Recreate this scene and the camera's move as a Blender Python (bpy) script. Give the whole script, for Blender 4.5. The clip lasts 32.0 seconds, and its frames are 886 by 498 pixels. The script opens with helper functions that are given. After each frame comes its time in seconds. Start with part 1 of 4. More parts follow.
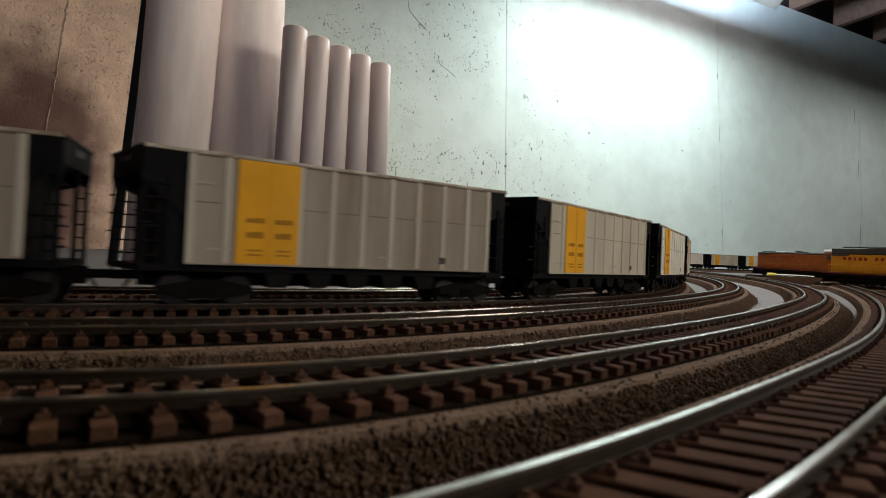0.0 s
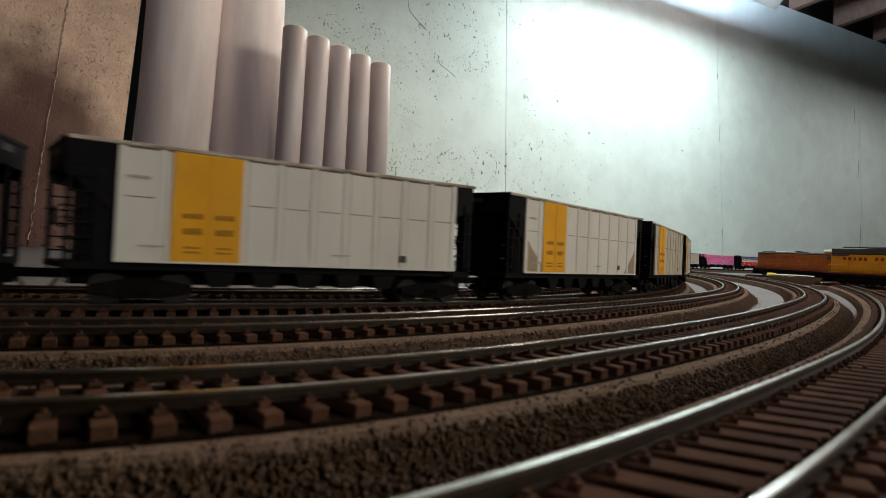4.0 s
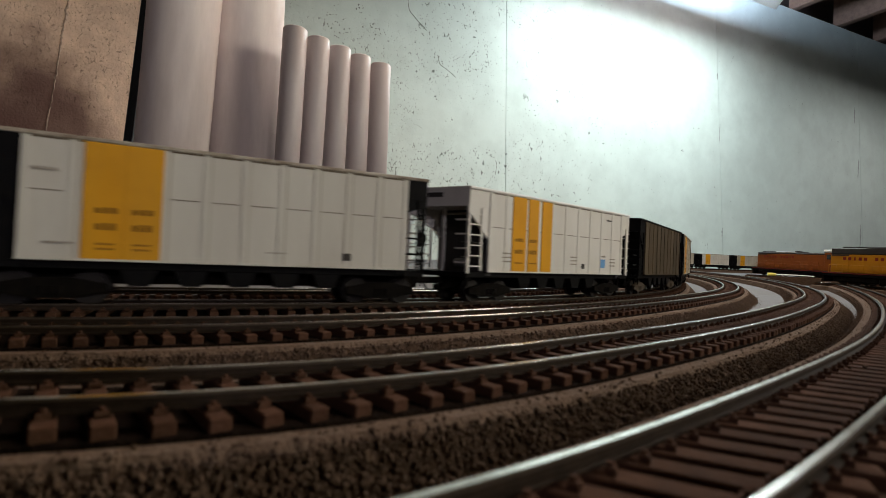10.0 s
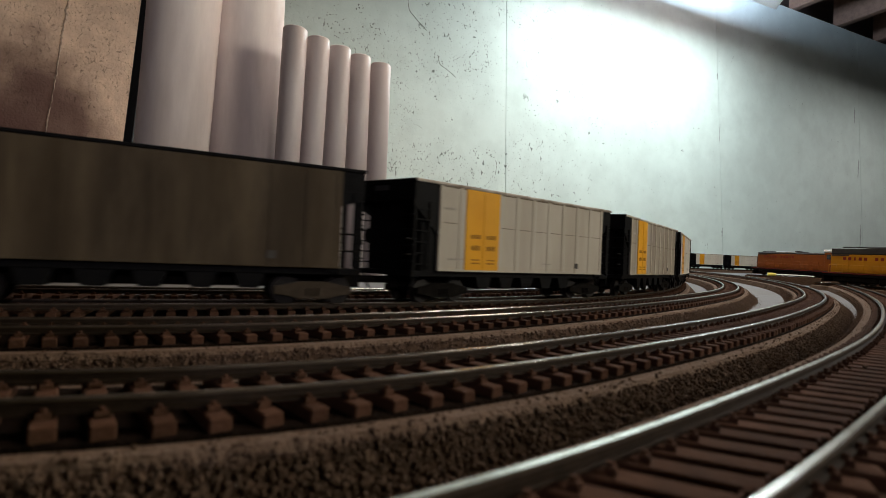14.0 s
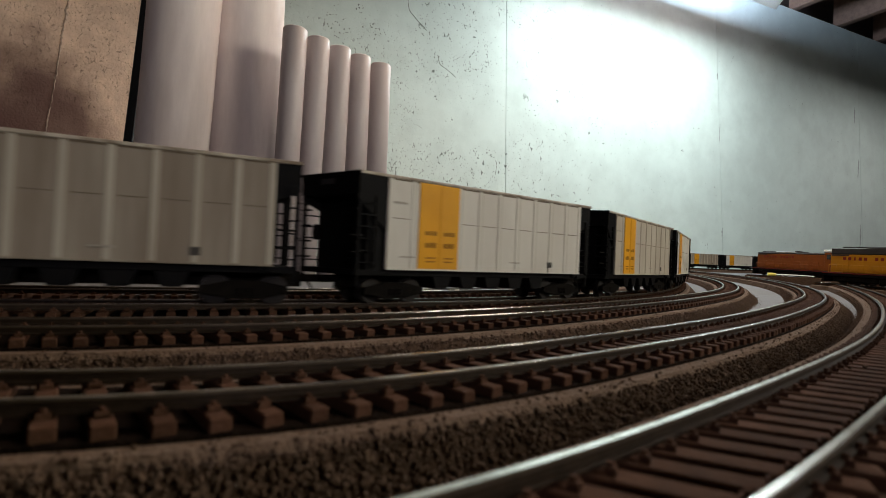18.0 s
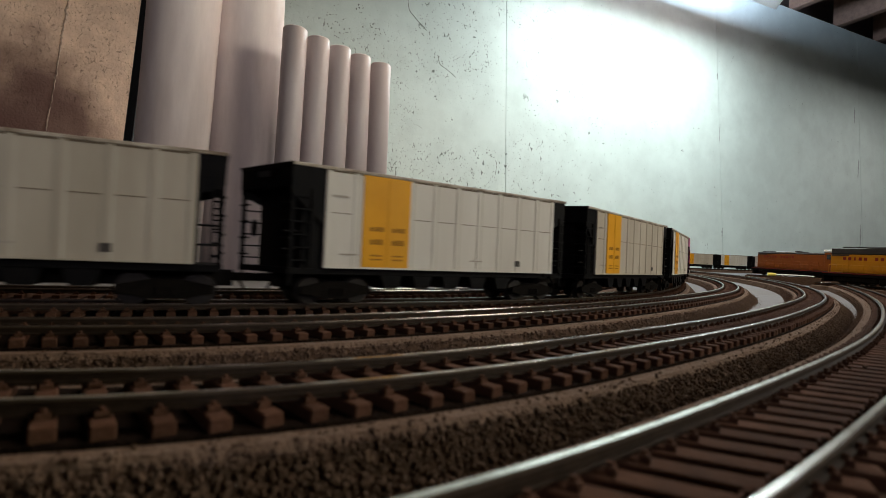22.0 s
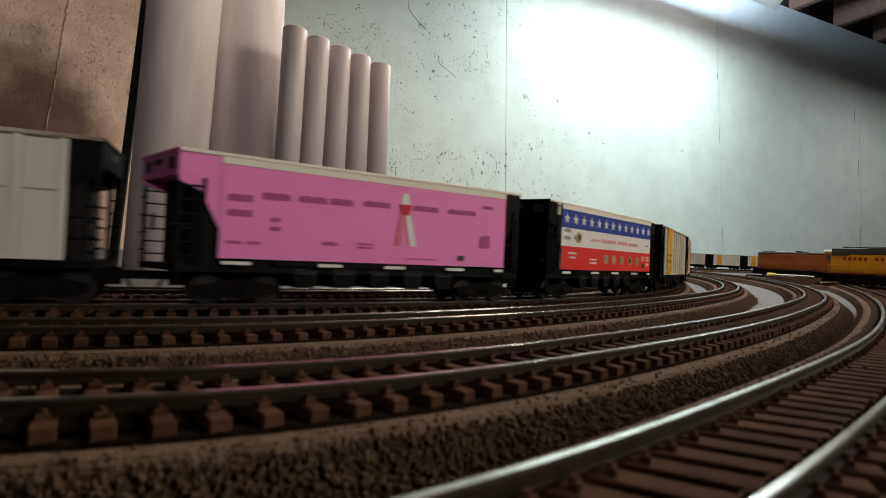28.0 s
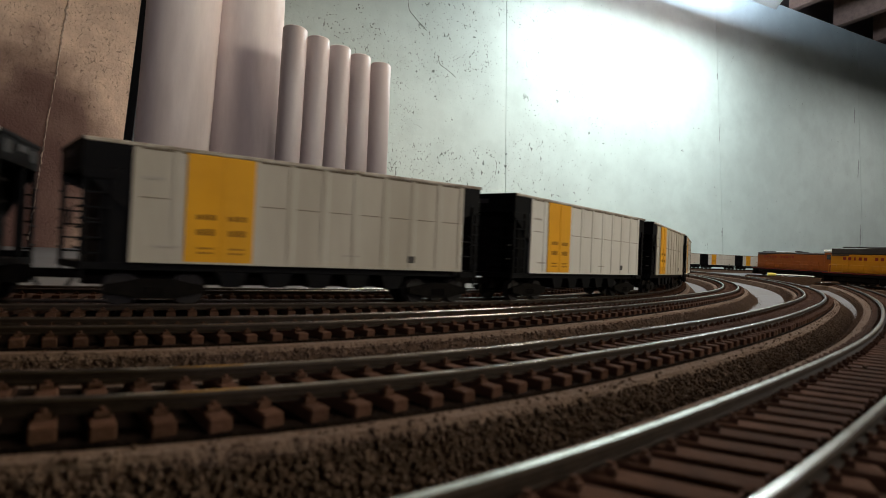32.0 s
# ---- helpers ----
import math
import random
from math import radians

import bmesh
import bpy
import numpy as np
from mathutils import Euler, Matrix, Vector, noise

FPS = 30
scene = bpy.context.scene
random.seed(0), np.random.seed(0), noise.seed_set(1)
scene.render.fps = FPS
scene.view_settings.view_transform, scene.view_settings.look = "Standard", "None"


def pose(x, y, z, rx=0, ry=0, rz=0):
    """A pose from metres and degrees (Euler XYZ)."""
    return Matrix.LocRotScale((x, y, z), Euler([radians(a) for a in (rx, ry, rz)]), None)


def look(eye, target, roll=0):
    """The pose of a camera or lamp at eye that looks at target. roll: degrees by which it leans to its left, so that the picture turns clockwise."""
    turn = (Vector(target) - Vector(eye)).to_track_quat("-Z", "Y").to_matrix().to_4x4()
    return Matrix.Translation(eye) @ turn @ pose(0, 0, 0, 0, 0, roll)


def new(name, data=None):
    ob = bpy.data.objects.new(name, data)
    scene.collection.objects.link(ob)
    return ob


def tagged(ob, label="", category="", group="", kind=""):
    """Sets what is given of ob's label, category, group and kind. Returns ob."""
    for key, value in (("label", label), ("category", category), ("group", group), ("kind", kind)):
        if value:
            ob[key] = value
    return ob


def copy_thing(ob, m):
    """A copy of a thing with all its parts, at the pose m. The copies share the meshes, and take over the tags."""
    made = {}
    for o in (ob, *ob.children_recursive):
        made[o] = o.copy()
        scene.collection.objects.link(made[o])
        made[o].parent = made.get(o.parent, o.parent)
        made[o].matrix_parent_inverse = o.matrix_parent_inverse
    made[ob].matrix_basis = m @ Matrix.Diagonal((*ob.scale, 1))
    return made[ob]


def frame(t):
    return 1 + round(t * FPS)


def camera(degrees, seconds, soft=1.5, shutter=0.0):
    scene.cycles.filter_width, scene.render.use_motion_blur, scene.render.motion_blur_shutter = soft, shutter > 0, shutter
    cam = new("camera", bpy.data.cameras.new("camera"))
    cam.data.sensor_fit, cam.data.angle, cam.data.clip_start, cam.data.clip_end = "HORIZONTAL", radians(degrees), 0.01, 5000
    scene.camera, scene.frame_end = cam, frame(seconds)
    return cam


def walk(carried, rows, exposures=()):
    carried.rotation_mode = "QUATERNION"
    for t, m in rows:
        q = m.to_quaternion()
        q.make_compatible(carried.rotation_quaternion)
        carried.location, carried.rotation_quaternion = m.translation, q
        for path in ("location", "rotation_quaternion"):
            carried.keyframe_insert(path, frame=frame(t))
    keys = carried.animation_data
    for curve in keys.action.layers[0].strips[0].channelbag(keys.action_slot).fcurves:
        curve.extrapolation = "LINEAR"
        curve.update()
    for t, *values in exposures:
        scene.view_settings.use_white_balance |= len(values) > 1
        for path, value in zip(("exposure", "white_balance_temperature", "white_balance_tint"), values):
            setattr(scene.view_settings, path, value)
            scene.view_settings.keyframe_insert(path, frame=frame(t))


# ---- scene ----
cam = camera(81.3, 32.0, soft=0.7, shutter=0.65)
EYE = Vector((0.0, 0.0, 0.0202))
VIEW = look(EYE, EYE + Vector((0.0, 0.99985, 0.01745)), 2.505)
cam.data.dof.use_dof, cam.data.dof.focus_distance, cam.data.dof.aperture_fstop = True, 0.8, 32.0
walk(cam, [(0.0, VIEW), (32.0, VIEW)], exposures=[(0.0, 0.0), (32.0, 0.0)])

# ---- world and lamps ----
world = bpy.data.worlds.new("room_world")
scene.world = world
world.use_nodes = True
world.node_tree.nodes["Background"].inputs[0].default_value = (0.6, 0.65, 0.7, 1)
world.node_tree.nodes["Background"].inputs[1].default_value = 0.006

WALL_D = Vector((0.911, 0.412, 0.0)).normalized()
WALL_N = Vector((0.412, -0.911, 0.0)).normalized()
WALL_O = Vector((0.0, 1.97, 0.0))


def area_lamp(name, m, sx, sy, watts, colour):
    data = bpy.data.lights.new(name, "AREA")
    data.shape, data.size, data.size_y = "RECTANGLE", sx, sy
    data.energy, data.color = watts, colour
    ob = new(name, data)
    ob.matrix_world = m
    return ob


SHOP_LIGHT = WALL_O + WALL_D * 0.85 + WALL_N * 0.40 + Vector((0, 0, 1.202))
WALL_TURN = math.degrees(math.atan2(WALL_D.y, WALL_D.x))
area_lamp("shop_lamp", pose(*SHOP_LIGHT, 0, 0, WALL_TURN), 1.15, 0.10, 20, (0.86, 0.98, 1.0))
# added upward lamp over a closed hood, fills the shade above it
area_lamp("hood_fill_lamp", pose(*(SHOP_LIGHT + Vector((0, 0, 0.066))), 180, 0, WALL_TURN), 1.15, 0.03, 90.0, (0.60, 0.75, 1.0))
# lamp added out of view to brighten the right of the back wall
SIDE_FILL = Vector((2.75, 2.35, 1.185))
area_lamp("side_fill_lamp", pose(*SIDE_FILL, 0, 0, WALL_TURN), 1.15, 0.10, 6.5, (1.0, 0.93, 0.90))
# lamp added out of view to light the track tops from above
OVER_LIGHT = Vector((0.40, 0.85, 1.04))
area_lamp("over_lamp", pose(*OVER_LIGHT, 0, 0, 8), 1.15, 0.10, 10.5, (1.0, 0.77, 0.58))
# two lamps added behind the camera to brighten car sides and pipes
RIGHT_FILL = look((1.55, -0.12, 0.60), (0.05, 0.36, 0.06))
area_lamp("right_fill_lamp", RIGHT_FILL, 0.70, 0.44, 6.8, (1.0, 0.87, 0.62)).data.spread = radians(150)
FRONT_FILL = look((0.95, -1.90, 0.47), (-0.1, 0.4, 0.10))
area_lamp("front_fill_lamp", FRONT_FILL, 0.22, 0.10, 1.05, (0.95, 0.86, 0.97)).data.spread = radians(80)


# ---- materials ----
def material(name, colour, rough=0.7, metal=0.0, grain=None, stain=None, bump=0.0, bump_scale=200.0, vary=0.0, emit=None, spec=0.5):
    """grain, stain: (colour, scale, amount) laid over the base by noise; vary: brightness spread from piece to piece."""
    m = bpy.data.materials.new(name)
    m.use_nodes = True
    nt = m.node_tree
    bsdf = nt.nodes["Principled BSDF"]
    bsdf.inputs["Roughness"].default_value = rough
    bsdf.inputs["Metallic"].default_value = metal
    bsdf.inputs["Specular IOR Level"].default_value = spec
    coord = nt.nodes.new("ShaderNodeTexCoord")
    out = nt.nodes.new("ShaderNodeRGB")
    out.outputs[0].default_value = (*colour, 1)
    last = out.outputs[0]
    for layer in (grain, stain):
        if not layer:
            continue
        col, scale, amount = layer[:3]
        noise_tex = nt.nodes.new("ShaderNodeTexNoise")
        noise_tex.inputs["Scale"].default_value = scale
        noise_tex.inputs["Detail"].default_value = 6
        noise_tex.inputs["Roughness"].default_value = 0.65
        if len(layer) > 3:
            mapping = nt.nodes.new("ShaderNodeMapping")
            mapping.inputs["Scale"].default_value = layer[3]
            nt.links.new(coord.outputs["Object"], mapping.inputs[0])
            nt.links.new(mapping.outputs[0], noise_tex.inputs["Vector"])
        else:
            nt.links.new(coord.outputs["Object"], noise_tex.inputs["Vector"])
        ramp = nt.nodes.new("ShaderNodeMapRange")
        ramp.inputs[1].default_value, ramp.inputs[2].default_value = 0.42, 0.66
        ramp.inputs[4].default_value = amount
        nt.links.new(noise_tex.outputs["Fac"], ramp.inputs[0])
        mix = nt.nodes.new("ShaderNodeMix")
        mix.data_type = "RGBA"
        nt.links.new(ramp.outputs[0], mix.inputs[0])
        nt.links.new(last, mix.inputs[6])
        mix.inputs[7].default_value = (*col, 1)
        last = mix.outputs[2]
    if vary:
        info = nt.nodes.new("ShaderNodeObjectInfo")
        rng = nt.nodes.new("ShaderNodeMapRange")
        rng.inputs[3].default_value, rng.inputs[4].default_value = 1 - vary, 1 + vary
        nt.links.new(info.outputs["Random"], rng.inputs[0])
        hsv = nt.nodes.new("ShaderNodeHueSaturation")
        nt.links.new(rng.outputs[0], hsv.inputs["Value"])
        nt.links.new(last, hsv.inputs["Color"])
        last = hsv.outputs[0]
    nt.links.new(last, bsdf.inputs["Base Color"])
    if bump:
        nb = nt.nodes.new("ShaderNodeTexNoise")
        nb.inputs["Scale"].default_value = bump_scale
        nb.inputs["Detail"].default_value = 5
        nt.links.new(coord.outputs["Object"], nb.inputs["Vector"])
        bn = nt.nodes.new("ShaderNodeBump")
        bn.inputs["Strength"].default_value = bump
        bn.inputs["Distance"].default_value = 0.002
        nt.links.new(nb.outputs["Fac"], bn.inputs["Height"])
        nt.links.new(bn.outputs[0], bsdf.inputs["Normal"])
    if emit:
        bsdf.inputs["Emission Color"].default_value = (*emit[:3], 1)
        bsdf.inputs["Emission Strength"].default_value = emit[3]
    return m


def concrete(name, colour, dark, pit_amount, raking=0.4, stain=None, sand=1.0, sand_scale=140, fewer=0.0, finer=1.0):
    """Cast concrete: blotches, fine grain and scattered air holes, bumped in and darkened by colour."""
    m = material(name, colour, 0.85, grain=(tuple(c * 0.86 for c in colour), 9.0, 0.8), stain=stain or (tuple(c * 0.8 for c in colour), 1.7, 0.6), bump=0.0)
    nt = m.node_tree
    bsdf = nt.nodes["Principled BSDF"]
    base = bsdf.inputs["Base Color"].links[0].from_socket
    coord = nt.nodes.new("ShaderNodeTexCoord")
    place = nt.nodes.new("ShaderNodeSeparateXYZ")
    nt.links.new(coord.outputs["Object"], place.inputs[0])
    thin = nt.nodes.new("ShaderNodeMapRange")
    thin.inputs[1].default_value, thin.inputs[2].default_value = 0.1, 1.1
    thin.inputs[3].default_value, thin.inputs[4].default_value = 0.0, 0.085
    nt.links.new(place.outputs["X"], thin.inputs[0])
    total = None
    # hole size, how ragged, threshold, width of the rim, patch size, patch threshold
    for scale, ragged, edge, soft_rim, patch_scale, lo, hi in ((75.0, 1.0, 0.625, 0.014, 3.4, 0.45, 0.52), (160.0, 0.5, 0.640, 0.02, 2.6, 0.40, 0.54), (38.0, 1.6, 0.665, 0.010, 4.9, 0.50, 0.56)):
        pit = nt.nodes.new("ShaderNodeTexNoise")
        pit.inputs["Scale"].default_value = scale
        pit.inputs["Detail"].default_value = 4
        pit.inputs["Roughness"].default_value = 0.55
        pit.inputs["Distortion"].default_value = ragged
        slant = nt.nodes.new("ShaderNodeMapping")
        slant.inputs["Location"].default_value = (scale, 0.3 * scale, 0)
        slant.inputs["Rotation"].default_value = (0, radians(35), 0)
        slant.inputs["Scale"].default_value = (1.3 * finer, finer, 0.9 * finer)
        nt.links.new(coord.outputs["Object"], slant.inputs[0])
        nt.links.new(slant.outputs[0], pit.inputs["Vector"])
        patch = nt.nodes.new("ShaderNodeTexNoise")
        patch.inputs["Scale"].default_value = patch_scale
        patch.inputs["Detail"].default_value = 5
        nt.links.new(coord.outputs["Object"], patch.inputs["Vector"])
        pr = nt.nodes.new("ShaderNodeMapRange")
        pr.inputs[1].default_value, pr.inputs[2].default_value = lo, hi
        nt.links.new(patch.outputs["Fac"], pr.inputs[0])
        less = nt.nodes.new("ShaderNodeMath")
        less.operation = "SUBTRACT"
        nt.links.new(pit.outputs["Fac"], less.inputs[0])
        nt.links.new(thin.outputs[0], less.inputs[1])
        hole = nt.nodes.new("ShaderNodeMapRange")
        hole.inputs[1].default_value, hole.inputs[2].default_value = edge + fewer - soft_rim, edge + fewer + soft_rim
        nt.links.new(less.outputs[0], hole.inputs[0])
        mul = nt.nodes.new("ShaderNodeMath")
        mul.operation = "MULTIPLY"
        nt.links.new(hole.outputs[0], mul.inputs[0])
        nt.links.new(pr.outputs[0], mul.inputs[1])
        if total is None:
            total = mul.outputs[0]
        else:
            mx = nt.nodes.new("ShaderNodeMath")
            mx.operation = "MAXIMUM"
            nt.links.new(total, mx.inputs[0])
            nt.links.new(mul.outputs[0], mx.inputs[1])
            total = mx.outputs[0]
    amount = nt.nodes.new("ShaderNodeMath")
    amount.operation = "MULTIPLY"
    amount.inputs[1].default_value = pit_amount
    nt.links.new(total, amount.inputs[0])
    mix = nt.nodes.new("ShaderNodeMix")
    mix.data_type = "RGBA"
    nt.links.new(amount.outputs[0], mix.inputs[0])
    nt.links.new(base, mix.inputs[6])
    mix.inputs[7].default_value = (*dark, 1)
    nt.links.new(mix.outputs[2], bsdf.inputs["Base Color"])
    fine = nt.nodes.new("ShaderNodeTexNoise")
    fine.inputs["Scale"].default_value = sand_scale
    fine.inputs["Detail"].default_value = 6
    nt.links.new(coord.outputs["Object"], fine.inputs["Vector"])
    sanded = nt.nodes.new("ShaderNodeMath")
    sanded.operation = "MULTIPLY"
    sanded.inputs[1].default_value = sand
    nt.links.new(fine.outputs["Fac"], sanded.inputs[0])
    sub = nt.nodes.new("ShaderNodeMath")
    sub.operation = "MULTIPLY_ADD"
    sub.inputs[1].default_value = -1.5
    nt.links.new(total, sub.inputs[0])
    nt.links.new(sanded.outputs[0], sub.inputs[2])
    bn = nt.nodes.new("ShaderNodeBump")
    bn.inputs["Strength"].default_value = raking
    bn.inputs["Distance"].default_value = 0.004
    nt.links.new(sub.outputs[0], bn.inputs["Height"])
    nt.links.new(bn.outputs[0], bsdf.inputs["Normal"])
    return m


M_WALL = concrete("painted_concrete", (0.605, 0.68, 0.63), (0.10, 0.11, 0.095), 0.9, 0.6, sand=0.22, fewer=0.014, finer=0.85)
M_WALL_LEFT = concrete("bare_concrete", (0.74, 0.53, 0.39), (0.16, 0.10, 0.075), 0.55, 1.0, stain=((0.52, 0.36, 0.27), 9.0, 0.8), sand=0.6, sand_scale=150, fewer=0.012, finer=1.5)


def shade_patch(m, centre, inner, outer, colour):
    """A reddish dark patch with a ragged rim: shade put into a wall's colour."""
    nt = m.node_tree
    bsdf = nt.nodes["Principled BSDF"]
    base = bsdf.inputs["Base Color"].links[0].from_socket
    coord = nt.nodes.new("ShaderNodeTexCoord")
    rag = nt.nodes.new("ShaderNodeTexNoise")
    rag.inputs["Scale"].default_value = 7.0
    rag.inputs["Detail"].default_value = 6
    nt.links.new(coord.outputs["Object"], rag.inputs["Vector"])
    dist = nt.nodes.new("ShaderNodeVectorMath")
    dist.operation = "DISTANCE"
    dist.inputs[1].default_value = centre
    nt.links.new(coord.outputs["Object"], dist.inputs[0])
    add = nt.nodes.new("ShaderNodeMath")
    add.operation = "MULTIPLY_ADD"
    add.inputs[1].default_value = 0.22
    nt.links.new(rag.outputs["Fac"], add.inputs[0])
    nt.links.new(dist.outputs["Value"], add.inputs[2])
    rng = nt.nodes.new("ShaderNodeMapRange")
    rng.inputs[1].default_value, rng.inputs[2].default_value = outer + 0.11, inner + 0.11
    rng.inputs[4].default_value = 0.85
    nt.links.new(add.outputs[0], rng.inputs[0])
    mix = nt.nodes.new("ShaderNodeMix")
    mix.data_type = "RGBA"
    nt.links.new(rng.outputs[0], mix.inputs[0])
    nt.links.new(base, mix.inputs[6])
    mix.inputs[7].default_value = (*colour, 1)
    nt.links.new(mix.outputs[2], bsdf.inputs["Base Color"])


# soft dark patches: shade on the left wall put into its colour
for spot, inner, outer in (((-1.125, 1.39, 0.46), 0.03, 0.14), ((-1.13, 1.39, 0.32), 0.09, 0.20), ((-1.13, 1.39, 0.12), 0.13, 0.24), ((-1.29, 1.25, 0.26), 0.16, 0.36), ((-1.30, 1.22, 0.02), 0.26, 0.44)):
    shade_patch(M_WALL_LEFT, spot, inner, outer, (0.090, 0.040, 0.032))
M_PIT = material("air_hole_shade", (0.16, 0.17, 0.15), 0.95, grain=((0.07, 0.075, 0.065), 300.0, 0.8), spec=0.05)
M_DRIP = material("wall_dirt", (0.30, 0.32, 0.30), 0.9, grain=((0.45, 0.50, 0.47), 60.0, 0.9), spec=0.1)
M_CRACK = material("crumbled_mortar", (0.56, 0.43, 0.34), 0.9, grain=((0.20, 0.12, 0.09), 120.0, 0.8), bump=0.8, bump_scale=300)
M_BACK = concrete("dark_concrete", (0.15, 0.13, 0.115), (0.05, 0.05, 0.05), 0.5)
M_FLOOR = concrete("floor_concrete", (0.13, 0.125, 0.12), (0.12, 0.12, 0.12), 0.3)
M_JOIST = material("joist_wood", (0.20, 0.12, 0.08), 0.75, grain=((0.12, 0.07, 0.05), 14.0, 0.8, (0.2, 3, 3)), bump=0.2)
M_CEIL = material("subfloor_wood", (0.16, 0.11, 0.09), 0.8, grain=((0.10, 0.07, 0.06), 8.0, 0.7), bump=0.2)
M_DECK = material("grey_deck_paint", (0.122, 0.124, 0.130), 0.7, grain=((0.095, 0.095, 0.098), 60.0, 0.7), stain=((0.095, 0.085, 0.075), 6.0, 0.6), bump=0.15, bump_scale=300, spec=0.2)
M_FASCIA = material("plywood_edge", (0.36, 0.25, 0.15), 0.7, grain=((0.26, 0.17, 0.10), 30.0, 0.7, (1, 1, 8)))
M_RAIL = material("rail_side_paint", (0.018, 0.012, 0.008), 0.6, grain=((0.034, 0.022, 0.014), 400.0, 0.6), spec=0.1)
M_RAILTOP = material("nickel_silver", (0.60, 0.60, 0.57), 0.24, metal=1.0, grain=((0.42, 0.40, 0.35), 300.0, 0.6), stain=((0.14, 0.115, 0.08), 60.0, 0.65))
# paler than the web below: light on the head put into its colour
M_RAILHEAD = material("rail_head_side", (0.055, 0.040, 0.026), 0.45, grain=((0.034, 0.024, 0.015), 300.0, 0.7), spec=0.25)
# near-black: shade between the ties put into the roadbed's colour
M_GAP_SHADE = material("tie_gap_shade", (0.007, 0.0045, 0.003), 0.95, grain=((0.018, 0.011, 0.008), 600.0, 0.6), bump=0.6, bump_scale=1200, spec=0.02)
M_TIE = material("tie_plastic", (0.054, 0.027, 0.017), 0.75, grain=((0.088, 0.048, 0.031), 900.0, 0.5, (1, 8, 1)), stain=((0.030, 0.016, 0.011), 160.0, 0.6), vary=0.2, bump=0.2, bump_scale=1500, spec=0.02)
M_BED = material("cork_roadbed", (0.125, 0.083, 0.058), 0.9, grain=((0.075, 0.050, 0.036), 420.0, 0.8), stain=((0.155, 0.115, 0.088), 40.0, 0.5), bump=0.6, bump_scale=900, spec=0.1)
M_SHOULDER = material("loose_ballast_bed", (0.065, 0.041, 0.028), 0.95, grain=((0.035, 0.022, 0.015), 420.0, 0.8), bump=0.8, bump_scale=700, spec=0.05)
M_STONE = material("ballast_stone", (0.082, 0.052, 0.035), 0.9, grain=((0.045, 0.029, 0.020), 500.0, 0.8), stain=((0.125, 0.086, 0.062), 120.0, 0.5), bump=0.3, bump_scale=2500, spec=0.08)
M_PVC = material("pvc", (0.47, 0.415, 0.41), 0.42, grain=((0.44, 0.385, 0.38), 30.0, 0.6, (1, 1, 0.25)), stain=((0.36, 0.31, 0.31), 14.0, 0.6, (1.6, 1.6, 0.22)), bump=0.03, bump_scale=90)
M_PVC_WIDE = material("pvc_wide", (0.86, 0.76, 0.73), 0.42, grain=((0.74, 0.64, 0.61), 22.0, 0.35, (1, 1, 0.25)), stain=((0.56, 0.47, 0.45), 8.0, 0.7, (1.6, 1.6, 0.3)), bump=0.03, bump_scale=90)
M_BLACK = material("plain_black", (0.012, 0.013, 0.014), 0.5)
M_CARBLACK = material("car_black", (0.004, 0.004, 0.0045), 0.55, grain=((0.009, 0.008, 0.007), 260.0, 0.5), spec=0.05)
M_TRUCK = material("truck_black", (0.004, 0.0035, 0.003), 0.7, grain=((0.012, 0.009, 0.007), 300.0, 0.5), spec=0.03)
M_TRUCKRUST = material("truck_dust", (0.052, 0.038, 0.025), 0.75, grain=((0.03, 0.022, 0.015), 300.0, 0.7), spec=0.15)
M_WHEEL = material("wheel_metal", (0.012, 0.010, 0.009), 0.5, metal=0.3, grain=((0.022, 0.018, 0.015), 300.0, 0.6), spec=0.2)
M_YELLOW = material("armour_yellow", (0.66, 0.31, 0.008), 0.5, grain=((0.58, 0.26, 0.006), 90.0, 0.6), stain=((0.38, 0.22, 0.04), 35.0, 0.3, (1, 1, 0.25)), spec=0.15)
M_YELLOWMARK = material("yellow_marking", (0.27, 0.125, 0.012), 0.6, spec=0.1)
M_YELLOWSEAM = material("yellow_seam", (0.50, 0.23, 0.01), 0.6, spec=0.1)
M_FAINT = material("faint_marking", (0.34, 0.31, 0.265), 0.6, spec=0.1)
M_SLOT = material("brown_slot", (0.13, 0.10, 0.07), 0.7, spec=0.1)
M_MARK = material("dark_marking", (0.06, 0.055, 0.05), 0.6, spec=0.1)
